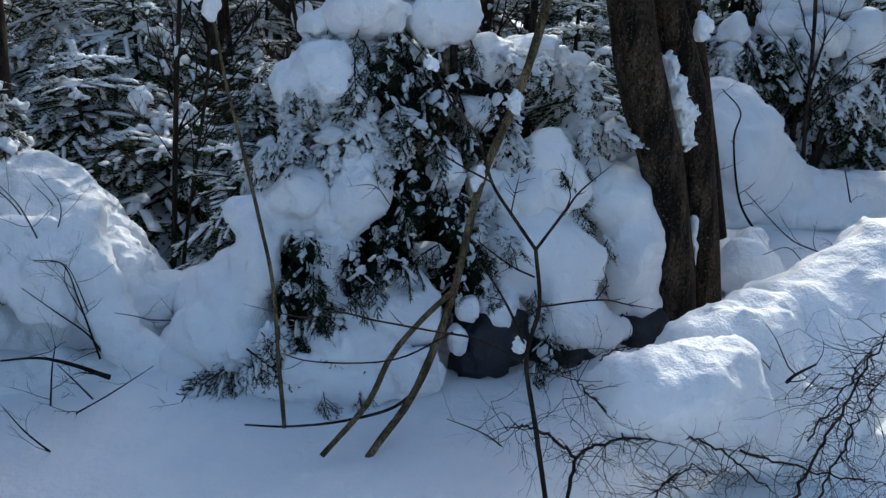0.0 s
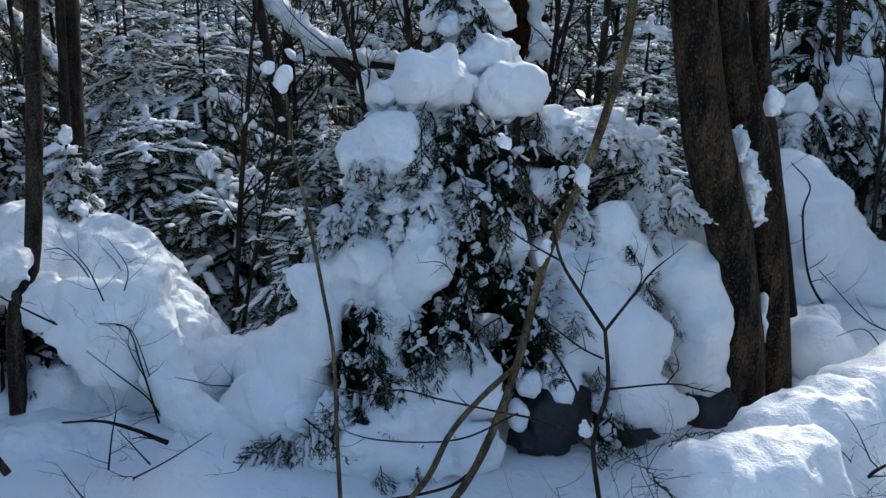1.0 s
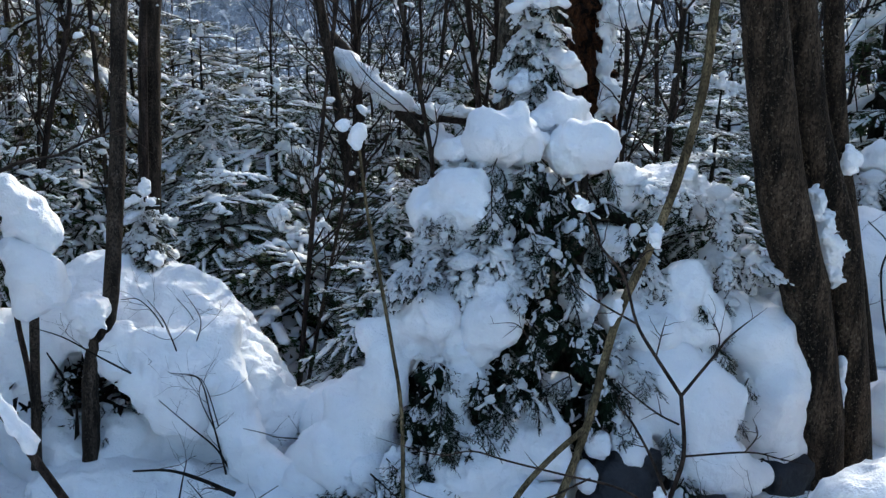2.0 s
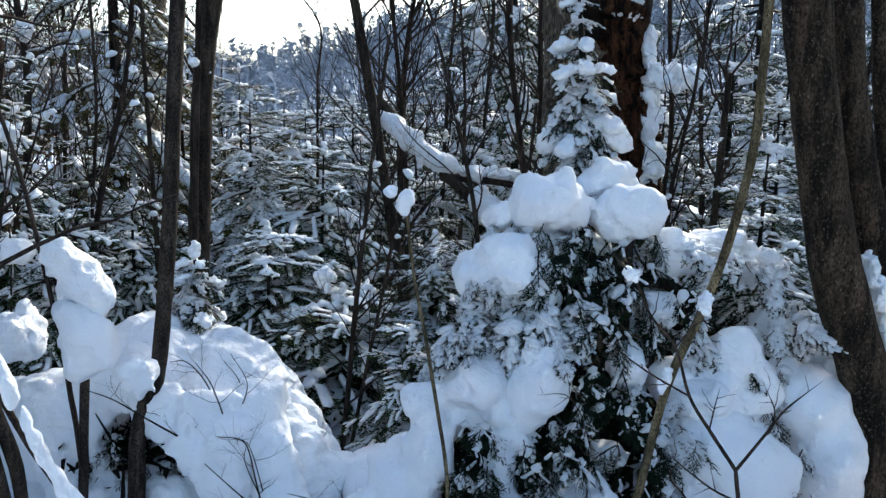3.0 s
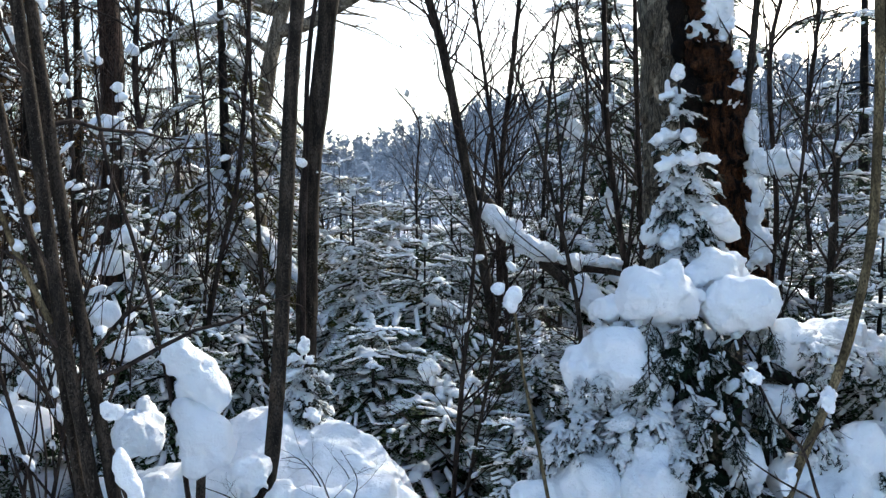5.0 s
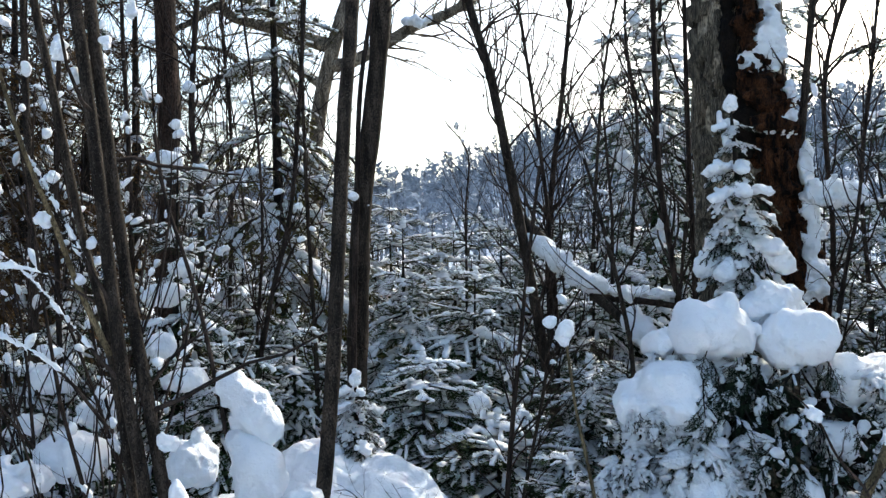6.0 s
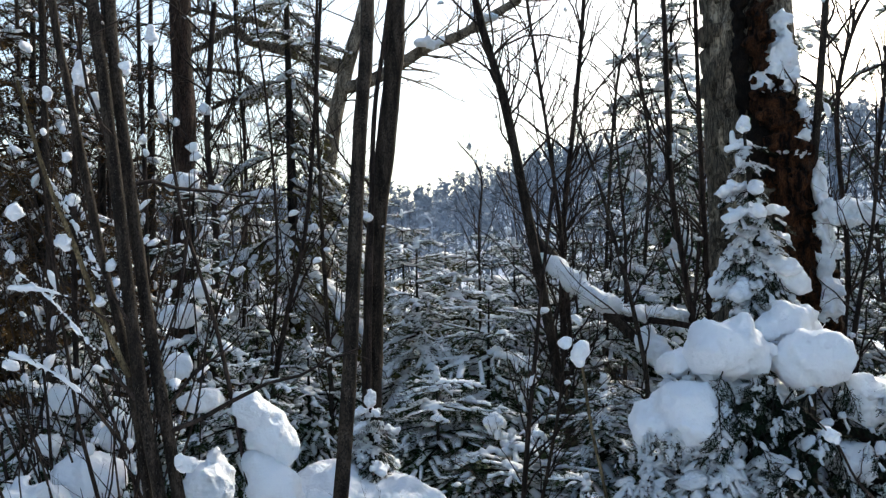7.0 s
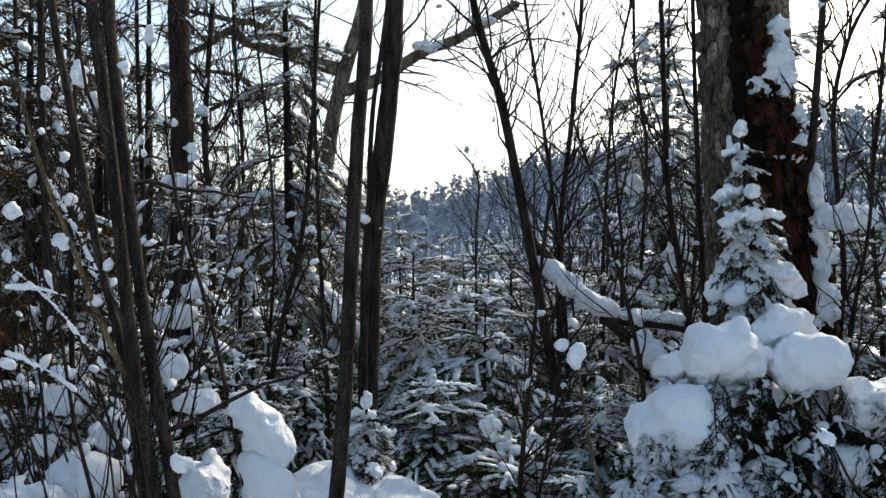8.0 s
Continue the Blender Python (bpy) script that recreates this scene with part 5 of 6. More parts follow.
# ---------------------------------------------------------------- middle distance: leafless trees
TREES = [
    # line, foot radius, tip radius, twigs, twig length
    ([(0.11, 7.00, 0.32), (0.02, 7.00, 0.80), (-0.08, 7.00, 1.36), (-0.23, 7.00, 2.15), (-0.34, 7.00, 2.72), (-0.44, 7.00, 3.17), (-0.56, 7.00, 3.57), (-0.65, 7.00, 3.93), (-0.78, 7.00, 4.38)], 0.065, 0.035, 16, 1.1),
    ([(0.05, 7.60, 0.95), (0.03, 7.60, 1.85), (0.07, 7.60, 2.42), (0.15, 7.60, 3.13), (0.21, 7.60, 3.79), (0.25, 7.60, 4.45)], 0.045, 0.02, 14, 1.2),
    ([(0.10, 7.40, 1.06), (0.03, 7.40, 1.98), (-0.06, 7.40, 2.72), (-0.15, 7.40, 3.33), (-0.24, 7.40, 3.94), (-0.28, 7.40, 4.41)], 0.03, 0.014, 14, 1.2),
    ([(0.56, 5.90, 0.96), (0.47, 5.90, 1.51), (0.36, 5.90, 1.94), (0.26, 5.90, 2.31), (0.11, 5.90, 2.76)], 0.026, 0.01, 9, 0.8),
    ([(0.95, 6.60, 1.23), (0.91, 6.60, 1.64), (0.81, 6.60, 2.33), (0.78, 6.60, 3.06), (0.76, 6.60, 3.67), (0.74, 6.60, 4.08)], 0.036, 0.02, 10, 1.0),
    ([(1.10, 6.80, 1.38), (1.06, 6.80, 2.26), (1.03, 6.80, 3.09), (1.01, 6.80, 3.97)], 0.035, 0.02, 8, 0.9),
    ([(1.44, 5.40, 1.93), (1.47, 5.40, 2.48), (1.51, 5.40, 2.97), (1.55, 5.40, 3.50)], 0.034, 0.026, 6, 0.8),
    ([(-2.55, 6.40, 1.05), (-2.52, 6.40, 2.05), (-2.59, 6.40, 2.68), (-2.57, 6.40, 3.31), (-2.52, 6.40, 4.07)], 0.04, 0.025, 10, 0.9),
    ([(-3.33, 7.00, 1.35), (-3.36, 7.00, 2.54), (-3.41, 7.00, 3.47), (-3.43, 7.00, 4.31)], 0.035, 0.02, 8, 0.9),
    ([(-3.10, 5.20, 0.63), (-3.12, 5.20, 1.67), (-3.16, 5.20, 2.54), (-3.19, 5.20, 3.41), (-3.21, 5.20, 3.76)], 0.035, 0.025, 8, 0.9),
    ([(-3.16, 5.60, 0.69), (-3.19, 5.60, 1.66), (-3.19, 5.60, 2.59), (-3.15, 5.60, 3.52)], 0.03, 0.02, 8, 0.9),
    ([(-1.84, 5.60, 0.86), (-1.75, 5.60, 1.44), (-1.62, 5.60, 2.02), (-1.56, 5.60, 2.74), (-1.52, 5.60, 3.47), (-1.50, 5.60, 3.83)], 0.028, 0.012, 12, 0.9),
    ([(-1.50, 5.80, 0.91), (-1.54, 5.80, 1.65), (-1.58, 5.80, 2.40), (-1.60, 5.80, 3.15), (-1.59, 5.80, 3.83)], 0.024, 0.012, 10, 0.9),
    ([(-1.97, 6.00, 1.10), (-1.93, 6.00, 1.84), (-1.97, 6.00, 2.62), (-2.07, 6.00, 3.40), (-2.13, 6.00, 3.92)], 0.018, 0.009, 10, 0.9),
    ([(-0.25, 4.75, -0.04), (-0.22, 4.75, 0.34), (-0.18, 4.75, 0.88), (-0.14, 4.75, 1.30), (-0.10, 4.75, 1.70), (-0.04, 4.75, 2.21)], 0.022, 0.012, 8, 0.7),
    ([(-0.21, 4.80, -0.04), (-0.12, 4.80, 0.48), (-0.02, 4.80, 1.01), (0.01, 4.80, 1.30), (0.04, 4.80, 1.49)], 0.016, 0.008, 7, 0.6),
    ([(4.31, 5.90, 0.14), (4.28, 5.90, 0.56), (4.24, 5.90, 1.22), (4.18, 5.90, 1.77), (4.12, 5.90, 2.43)], 0.026, 0.014, 8, 0.8),
    ([(4.21, 6.40, 0.66), (4.18, 6.40, 1.18), (4.14, 6.40, 1.69), (4.02, 6.40, 2.62)], 0.04, 0.03, 6, 0.8),
    ([(1.69, 4.70, 0.64), (1.69, 4.70, 1.13), (1.71, 4.70, 1.58), (1.72, 4.70, 1.88), (1.73, 4.70, 2.08)], 0.034, 0.022, 5, 0.6),
    ([(1.54, 5.00, 1.25), (1.58, 5.00, 1.63), (1.64, 5.00, 1.94), (1.67, 5.00, 2.22)], 0.02, 0.012, 5, 0.6),
    ([(-0.73, 8.50, 1.27), (-0.74, 8.50, 2.12), (-0.72, 8.50, 2.66), (-0.94, 8.50, 2.98)], 0.02, 0.008, 10, 0.9),
    ([(0.46, 9.00, 1.24), (0.52, 9.00, 2.69), (0.61, 9.00, 3.70), (0.80, 9.00, 4.64)], 0.03, 0.015, 12, 1.2),
    ([(1.79, 6.00, 1.15), (1.83, 6.00, 1.83), (1.77, 6.00, 2.74), (1.87, 6.00, 3.28), (2.08, 6.00, 3.67)], 0.03, 0.015, 10, 1.0),
    ([(2.41, 7.00, 1.21), (2.34, 7.00, 2.26), (2.41, 7.00, 3.10), (2.48, 7.00, 3.98)], 0.03, 0.015, 12, 1.1),
    ([(0.94, 10.00, 1.55), (1.01, 10.00, 3.09), (0.89, 10.00, 4.02), (0.87, 10.00, 5.02)], 0.03, 0.02, 12, 1.3),
    ([(-3.23, 9.00, 0.76), (-3.20, 9.00, 2.74), (-3.29, 9.00, 3.92), (-3.35, 9.00, 5.10)], 0.03, 0.02, 14, 1.3),
    ([(-4.13, 8.00, 0.86), (-4.19, 8.00, 2.66), (-4.22, 8.00, 3.72), (-4.31, 8.00, 4.79)], 0.03, 0.02, 12, 1.2),
    ([(-4.41, 7.00, 0.69), (-4.44, 7.00, 2.56), (-4.47, 7.00, 3.50), (-4.52, 7.00, 4.45)], 0.03, 0.02, 12, 1.2),
]
for i, (line, r0, r1, n, tl) in enumerate(TREES):
    r0, r1 = r0 * 0.8, r1 * 0.75
    line = list(line)
    x, y, z = line[0]
    if z > gz(x, y):
        line.insert(0, (x, y, gz(x, y)))
    stem("bare_tree", "slender leafless tree with dark bark and fine twigs" if r0 < 0.035 else "leafless tree with a dark trunk and fine crooked twigs", line, r0, r1, BARK_DARK if i % 3 else BARK_GREY, 400 + i, 9, twigs=int(n * 2.5), twig_len=tl * 0.85, twig_from=0.25, category="tree", group="leafless trees", bits=5, levels=2, bit_size=0.03, steep=0.9)

# snow balls caught high in the twigs
for i, (p, s) in enumerate(zip([(0.60, 7.00, 2.45), (-1.11, 5.10, 2.08), (-0.39, 7.00, 2.06), (0.82, 6.60, 1.94), (0.87, 9.00, 4.02), (-2.57, 6.30, 2.94), (-2.50, 6.30, 2.33), (-0.37, 5.00, 0.92)], (0.075, 0.03, 0.025, 0.035, 0.07, 0.05, 0.06, 0.06))):
    whole("snow_ball", clod(p, (s, s * 0.9, s * 1.05), 180 + i, s / 7), SNOW, "ball of snow caught in the twigs", "snow", "snow balls in twigs")

# slanting side branches of the clump, each with a line of snow
for i, (pts_, r) in enumerate([
    ([(-1.53, 3.04, 1.32), (-1.66, 2.98, 1.50), (-1.79, 2.92, 1.68), (-1.96, 2.86, 1.84)], 0.008), ([(-1.52, 3.06, 1.52), (-1.65, 3.00, 1.78), (-1.76, 2.95, 2.02), (-1.88, 2.90, 2.26)], 0.007),
    ([(-1.56, 3.04, 1.14), (-1.70, 2.98, 1.34), (-1.83, 2.92, 1.45), (-1.96, 2.86, 1.51)], 0.007), ([(-1.59, 2.98, 1.60), (-1.72, 2.95, 1.68), (-1.84, 2.90, 1.72), (-1.96, 2.86, 1.72)], 0.005),
    ([(-1.40, 3.10, 1.05), (-1.35, 3.15, 1.26), (-1.33, 3.20, 1.51), (-1.32, 3.25, 1.78)], 0.006), ([(-1.49, 3.12, 1.43), (-1.44, 3.20, 1.67), (-1.42, 3.25, 1.97), (-1.44, 3.30, 2.28)], 0.006),
]):
    limb(clump, "side_branch", pts_, r, 0.0025, BARK_DARK, 6, 20 + i, "", 12)
    if i < 4:
        line = glide(np.array(pts_), 16)[3 + i:14]
        melt(clump, "snow_line", [(*(p + (0, 0, r * 0.7)), 0.007, 0.006, 0.0035 + 0.004 * abs(math.sin(k * 1.7 + i))) for k, p in enumerate(line)], 960 + i, 0.0022, 0.0045, "", 1, 0.003, 0.007, (), 3)

# ---------------------------------------------------------------- big old broken trunk
old = stem("old_trunk", "massive old tree trunk, grey flaking bark, rotten heart exposed", [(1.23, 5.60, 0.78), (1.21, 5.60, 1.46), (1.18, 5.60, 2.07), (1.15, 5.60, 2.62), (1.13, 5.60, 3.03), (1.12, 5.60, 3.37), (1.11, 5.60, 3.89), (1.10, 5.60, 5.10)], 0.275, 0.235, BARK_OLD, 31, 90, category="tree", knobs=0.12, ridges=0.055)
g = Geo()
for i, (p, a, b) in enumerate(zip([(1.35, 5.40, 1.86), (1.33, 5.38, 2.22), (1.27, 5.36, 2.55), (1.18, 5.35, 2.71), (1.50, 5.45, 1.60), (1.14, 5.35, 3.10)], (0.13, 0.14, 0.13, 0.10, 0.10, 0.05), (0.34, 0.30, 0.2, 0.16, 0.25, 0.25))):
    g = blob_field([(*(np.array(p) - np.array(old.location)), a, 0.13, b)], 0.014, 0.02, 0.055, 0.07, i)
    part("rotten_heart", g, WOOD_ROT, old, "rusty brown rotten wood")
melt(old, "snow_patch", [(1.16, 5.33, 2.85, 0.072, 0.050, 0.065), (1.21, 5.33, 2.93, 0.085, 0.050, 0.091), (1.26, 5.33, 3.01, 0.065, 0.050, 0.097), (1.32, 5.34, 2.93, 0.039, 0.050, 0.117), (1.27, 5.34, 3.16, 0.029, 0.040, 0.098)], 210, 0.008, 0.010, "snow plastered on the broken trunk", 16, 0.012, 0.028, grit=1.7)
melt(old, "snow_patch", [(1.35, 5.32, 2.51, 0.052, 0.050, 0.097), (1.38, 5.33, 2.65, 0.026, 0.040, 0.104), (1.28, 5.32, 2.47, 0.029, 0.030, 0.039)], 211, 0.008, 0.010, "snow plastered on the broken trunk", 14, 0.01, 0.024, grit=1.7)
melt(old, "snow_patch", [(1.47, 5.33, 2.25, 0.026, 0.040, 0.110), (1.49, 5.33, 2.04, 0.042, 0.050, 0.097), (1.50, 5.32, 1.83, 0.045, 0.050, 0.116), (1.52, 5.30, 1.60, 0.048, 0.060, 0.115)], 212, 0.008, 0.010, "snow plastered on the broken trunk", 18, 0.012, 0.03, grit=1.7)
melt(old, "snow_patch", [(1.55, 5.28, 2.11, 0.083, 0.060, 0.045), (1.63, 5.26, 2.12, 0.070, 0.060, 0.041), (1.71, 5.25, 2.09, 0.051, 0.050, 0.038), (1.60, 5.26, 2.06, 0.127, 0.050, 0.032)], 214, 0.008, 0.010, "snow heaped on a broken branch", 10, 0.012, 0.028, grit=1.7)
melt(old, "snow_patch", [(0.99, 5.33, 2.51, 0.020, 0.020, 0.065), (1.03, 5.33, 2.40, 0.020, 0.020, 0.046)], 213, 0.006, 0.008, "", 6, 0.006, 0.014)
# black lumps proud of the bark stand in for the shaded cavity
for i, q in enumerate([(1.11, 5.36, 3.24, 0.033, 0.060, 0.229), (1.12, 5.36, 2.94, 0.043, 0.060, 0.197), (1.17, 5.36, 2.68, 0.078, 0.080, 0.163), (1.13, 5.34, 2.48, 0.072, 0.070, 0.196), (1.25, 5.36, 2.45, 0.085, 0.080, 0.130), (1.40, 5.40, 2.32, 0.066, 0.080, 0.197), (1.04, 5.36, 3.28, 0.045, 0.060, 0.20), (1.04, 5.35, 3.00, 0.050, 0.060, 0.20), (1.06, 5.34, 2.78, 0.050, 0.060, 0.14)]):
    g = blob_field([tuple(np.array(q) - np.array([*old.location, 0, 0, 0]))], 0.012, 0.012, 0.02, 0.07, i + 30)
    part("hollow", g, ROT_AND_SHADE, old, "black lump with the shade of the trunk's hollow in its colour")
rng = np.random.RandomState(33)
plate = Geo()
plate.add(np.array([(-0.5, 0, -0.5), (0.42, 0, -0.45), (0.5, 0, 0.4), (0.1, 0, 0.52), (-0.4, 0, 0.45), (-0.4, -0.35, -0.4), (0.35, -0.4, -0.38), (0.4, -0.3, 0.3), (0.08, -0.35, 0.42), (-0.32, -0.4, 0.35)]), [(5, 6, 7, 8), (5, 8, 9, 9), (0, 1, 6, 5), (1, 2, 7, 6), (2, 3, 8, 7), (3, 4, 9, 8), (4, 0, 5, 9)][2:])
plate.add(np.array([(-0.4, -0.35, -0.4), (0.35, -0.4, -0.38), (0.4, -0.3, 0.3), (0.08, -0.35, 0.42), (-0.32, -0.4, 0.35)]), [(0, 1, 2, 3, 4)])
plate_mesh = plate.mesh("bark_plate", False)
axis_pts = glide(np.array([(1.23, 5.60, 0.78), (1.21, 5.60, 1.46), (1.18, 5.60, 2.07), (1.15, 5.60, 2.62), (1.13, 5.60, 3.03), (1.12, 5.60, 3.37), (1.11, 5.60, 3.89)]) - np.array(old.location), 60)
for k in range(150):
    i = rng.randint(0, 56)
    a = radians(rng.uniform(-175, -78))
    rr = 0.275 - 0.04 * i / 75
    c = axis_pts[i] + np.array([math.cos(a) * rr, math.sin(a) * rr, rng.uniform(0, 0.06)])
    o = part("bark_plate", plate_mesh, BARK_OLD, old)
    o.matrix_basis = Matrix.Translation(c) @ Euler((rng.uniform(-0.15, 0.15), rng.uniform(-0.25, 0.25), a + math.pi / 2)).to_matrix().to_4x4() @ Matrix.Diagonal((rng.uniform(0.03, 0.07), rng.uniform(0.04, 0.09), rng.uniform(0.07, 0.2), 1))

# ---------------------------------------------------------------- fallen log
log = stem("fallen_log", "fallen trunk lying aslant with thick snow along its back", [(-0.17, 7.20, 1.98), (0.09, 7.00, 1.71), (0.34, 6.80, 1.46), (0.57, 6.60, 1.25), (0.76, 6.40, 1.05)], 0.035, 0.055, BARK_GREY, 33, 12, category="log", root_down=0)
melt(log, "snow_ridge", [(-0.09, 7.05, 1.84, 0.048, 0.060, 0.035), (0.01, 7.00, 1.77, 0.070, 0.080, 0.048), (0.11, 6.92, 1.68, 0.073, 0.080, 0.052), (0.22, 6.85, 1.59, 0.072, 0.080, 0.051), (0.31, 6.80, 1.52, 0.063, 0.080, 0.051), (0.40, 6.75, 1.50, 0.059, 0.080, 0.050)], 230, 0.018, 0.015, "thick snow along the log", 3, 0.015, 0.035, (), 2)
melt(log, "snow_ridge", [(0.62, 6.50, 1.27, 0.056, 0.070, 0.064), (0.67, 6.45, 1.19, 0.071, 0.080, 0.079), (0.72, 6.40, 1.12, 0.063, 0.070, 0.071)], 231, 0.02, 0.016, "thick snow along the log", 4, 0.02, 0.04)
limb(log, "cross_branch", [(0.34, 6.80, 1.41), (0.58, 6.70, 1.40), (0.81, 6.60, 1.38), (1.03, 6.50, 1.34)], 0.03, 0.02, BARK_DARK, 8)
for i, q in enumerate([(0.62, 6.70, 1.45, 0.165, 0.060, 0.041), (0.85, 6.60, 1.44, 0.122, 0.050, 0.036)]):
    snow_on(log, "snow_ridge", q[:3], q[3:], 240 + i, 2)

# ---------------------------------------------------------------- old tree with arching limbs against the sky
arch = stem("arching_tree", "old pale tree with long crooked arching limbs", [(-2.52, 9.50, 1.20), (-2.49, 9.50, 2.17), (-2.40, 9.50, 3.27), (-2.21, 9.50, 4.06), (-2.05, 9.50, 4.61), (-1.90, 9.50, 5.33)], 0.085, 0.07, BARK_PALE, 35, 14, category="tree", twigs=14, twig_len=1.3, levels=2)
for i, (pts_, r0, r1) in enumerate([
    ([(-2.36, 9.50, 3.70), (-2.02, 9.50, 3.78), (-1.65, 9.50, 3.97), (-1.35, 9.50, 4.14), (-1.04, 9.50, 4.24), (-0.74, 9.50, 4.41), (-0.38, 9.50, 4.61)], 0.075, 0.045),
    ([(-2.23, 9.50, 3.93), (-2.52, 9.50, 4.01), (-2.90, 9.50, 4.14), (-3.34, 9.50, 4.27), (-3.53, 9.50, 4.41), (-3.79, 9.50, 4.26), (-4.02, 9.50, 4.17)], 0.085, 0.03),
    ([(-2.74, 9.40, 4.14), (-3.18, 9.40, 4.43), (-3.50, 9.40, 4.50), (-3.95, 9.40, 4.61)], 0.045, 0.025),
    ([(-2.35, 9.50, 3.50), (-2.74, 9.40, 3.75), (-3.18, 9.40, 3.64), (-3.50, 9.40, 3.61), (-3.88, 9.40, 3.44)], 0.05, 0.02),
    ([(-3.18, 9.40, 3.67), (-3.43, 9.40, 3.89), (-3.88, 9.40, 3.95), (-4.14, 9.40, 3.94)], 0.03, 0.015),
]):
    limb(arch, "limb", pts_, r0, r1, BARK_PALE, 8, i, "", 34)
for i, q in enumerate([(-3.29, 9.35, 3.58, 0.134, 0.080, 0.061), (-2.98, 9.35, 3.68, 0.121, 0.070, 0.048), (-1.33, 9.40, 4.16, 0.179, 0.050, 0.036), (-0.74, 9.40, 4.41, 0.142, 0.050, 0.036)]):
    snow_on(arch, "snow_ridge", q[:3], q[3:], 250 + i, 2)

# reddish conifer trunk
stem("pine_trunk", "straight reddish-brown conifer trunk", [(-3.46, 8.00, 0.97), (-3.45, 8.00, 2.12), (-3.45, 8.00, 3.17), (-3.49, 8.00, 4.22), (-3.50, 8.00, 5.28)], 0.11, 0.095, BARK_RED, 37, 14, category="tree", knobs=0.1)

# ---------------------------------------------------------------- middle distance: firs (x, y, height, half width, olive)
FIRS = [
    ((-0.50, 6.20, 0.86), 1.6, 1.0, 0), ((-1.08, 7.00, 0.74), 2.0, 0.65, 0), ((-0.35, 8.20, 0.57), 2.1, 0.8, 0),
    ((-2.17, 7.40, 0.66), 5.6, 0.85, 1), ((-2.40, 5.60, 0.92), 2.4, 0.48, 0), ((1.88, 4.60, 1.00), 1.75, 0.5, 0),
    ((1.45, 12.50, 1.49), 6.4, 1.3, 0), ((1.47, 11.00, 1.53), 5.0, 1.0, 0), ((-5.89, 9.50, 0.93), 7.0, 1.5, 2), ((-4.22, 6.90, 0.70), 5.4, 0.95, 2), ((-4.58, 6.40, 0.77), 5.4, 1.0, 2), ((-4.13, 7.80, 0.57), 4.4, 0.7, 2), ((-6.94, 12.50, 0.66), 7.5, 1.6, 0), ((-4.38, 12.50, 0.68), 4.2, 1.3, 1), ((-2.15, 6.20, 0.84), 1.7, 0.6, 0),
    ((-3.47, 6.20, 0.82), 2.0, 0.6, 0), ((0.38, 7.60, 0.67), 1.8, 0.7, 0), ((2.36, 7.60, 1.16), 2.0, 0.8, 0),
    ((-2.04, 9.00, 0.43), 2.6, 0.8, 1), ((0.03, 11.00, 0.84), 2.4, 1.0, 0), ((-1.35, 11.00, 0.83), 2.3, 1.0, 1),
    ((5.30, 7.20, 0.84), 1.9, 0.8, 0), ((4.78, 7.60, 1.00), 2.2, 0.7, 0), ((5.75, 7.00, 0.71), 2.2, 0.8, 0),
    ((6.42, 9.50, 1.03), 3.0, 1.0, 0), ((2.38, 5.60, 1.09), 1.7, 0.6, 0), ((-0.72, 5.40, 0.78), 1.15, 0.55, 0),
    # the 4.4 m fir is made taller to keep sun off the ground
    ((0.23, 5.60, 0.74), 1.1, 0.5, 0), ((2.11, 9.50, 1.57), 4.4, 0.8, 0), ((-4.44, 9.50, 1.56), 6.5, 1.0, 2),
    # first seven here: firs added mostly out of view to block the sun
    ((4.8, 8.0), 6.6, 1.3, 0), ((5.8, 9.6), 8.2, 1.4, 0), ((4.4, 11.0), 7.6, 1.2, 0), ((6.6, 11.5), 8.0, 1.4, 0), ((5.4, 8.6), 4.6, 1.0, 0), ((3.4, 13.5), 8.0, 1.2, 0), ((7.2, 9.0), 6.5, 1.2, 0), ((0.12, 4.50, 0.54), 0.72, 0.32, 0), ((-0.76, 5.70, 0.93), 1.0, 0.85, 0), ((-0.27, 5.30, 1.00), 0.8, 0.8, 0), ((0.28, 5.80, 0.94), 1.0, 0.7, 0),
    ((-1.92, 5.20, 0.99), 1.25, 0.5, 0), ((-1.66, 5.90, 0.89), 1.3, 0.55, 0), ((-3.20, 5.00, 0.67), 1.3, 0.6, 0), ((3.32, 9.00, 1.58), 3.2, 1.0, 0),
    ((2.15, 5.05), 1.6, 0.65, 0), ((2.75, 6.30), 2.1, 0.9, 0), ((3.10, 7.30), 2.6, 1.0, 0), ((1.95, 6.60), 2.2, 0.8, 0),
    ((-0.90, 9.50), 2.1, 1.1, 1), ((0.60, 9.80), 2.3, 1.1, 0), ((-0.20, 13.0), 2.4, 1.3, 0), ((-2.0, 12.0), 2.6, 1.3, 1), ((1.30, 14.0), 2.6, 1.4, 0), ((-1.05, 15.0), 2.5, 1.4, 0), ((-3.2, 14.0), 3.2, 1.4, 1), ((0.10, 17.0), 2.7, 1.5, 0),
]
for i, (p, tall, half, olive) in enumerate(FIRS):
    fir(p[0], p[1], tall, half, 500 + i, bool(olive), 0.02, shape=0.5 if tall < 1.6 else 0.7, crowd=(0.75 if len(p) == 3 else 0.5) if tall > 4 else 0.9, brown=olive == 2, label="fir with bare brownish-green boughs and little snow" if olive == 2 else "snow-laden fir with olive green boughs, sunlight put into their colour" if olive else "snow-laden fir with dark green drooping boughs")

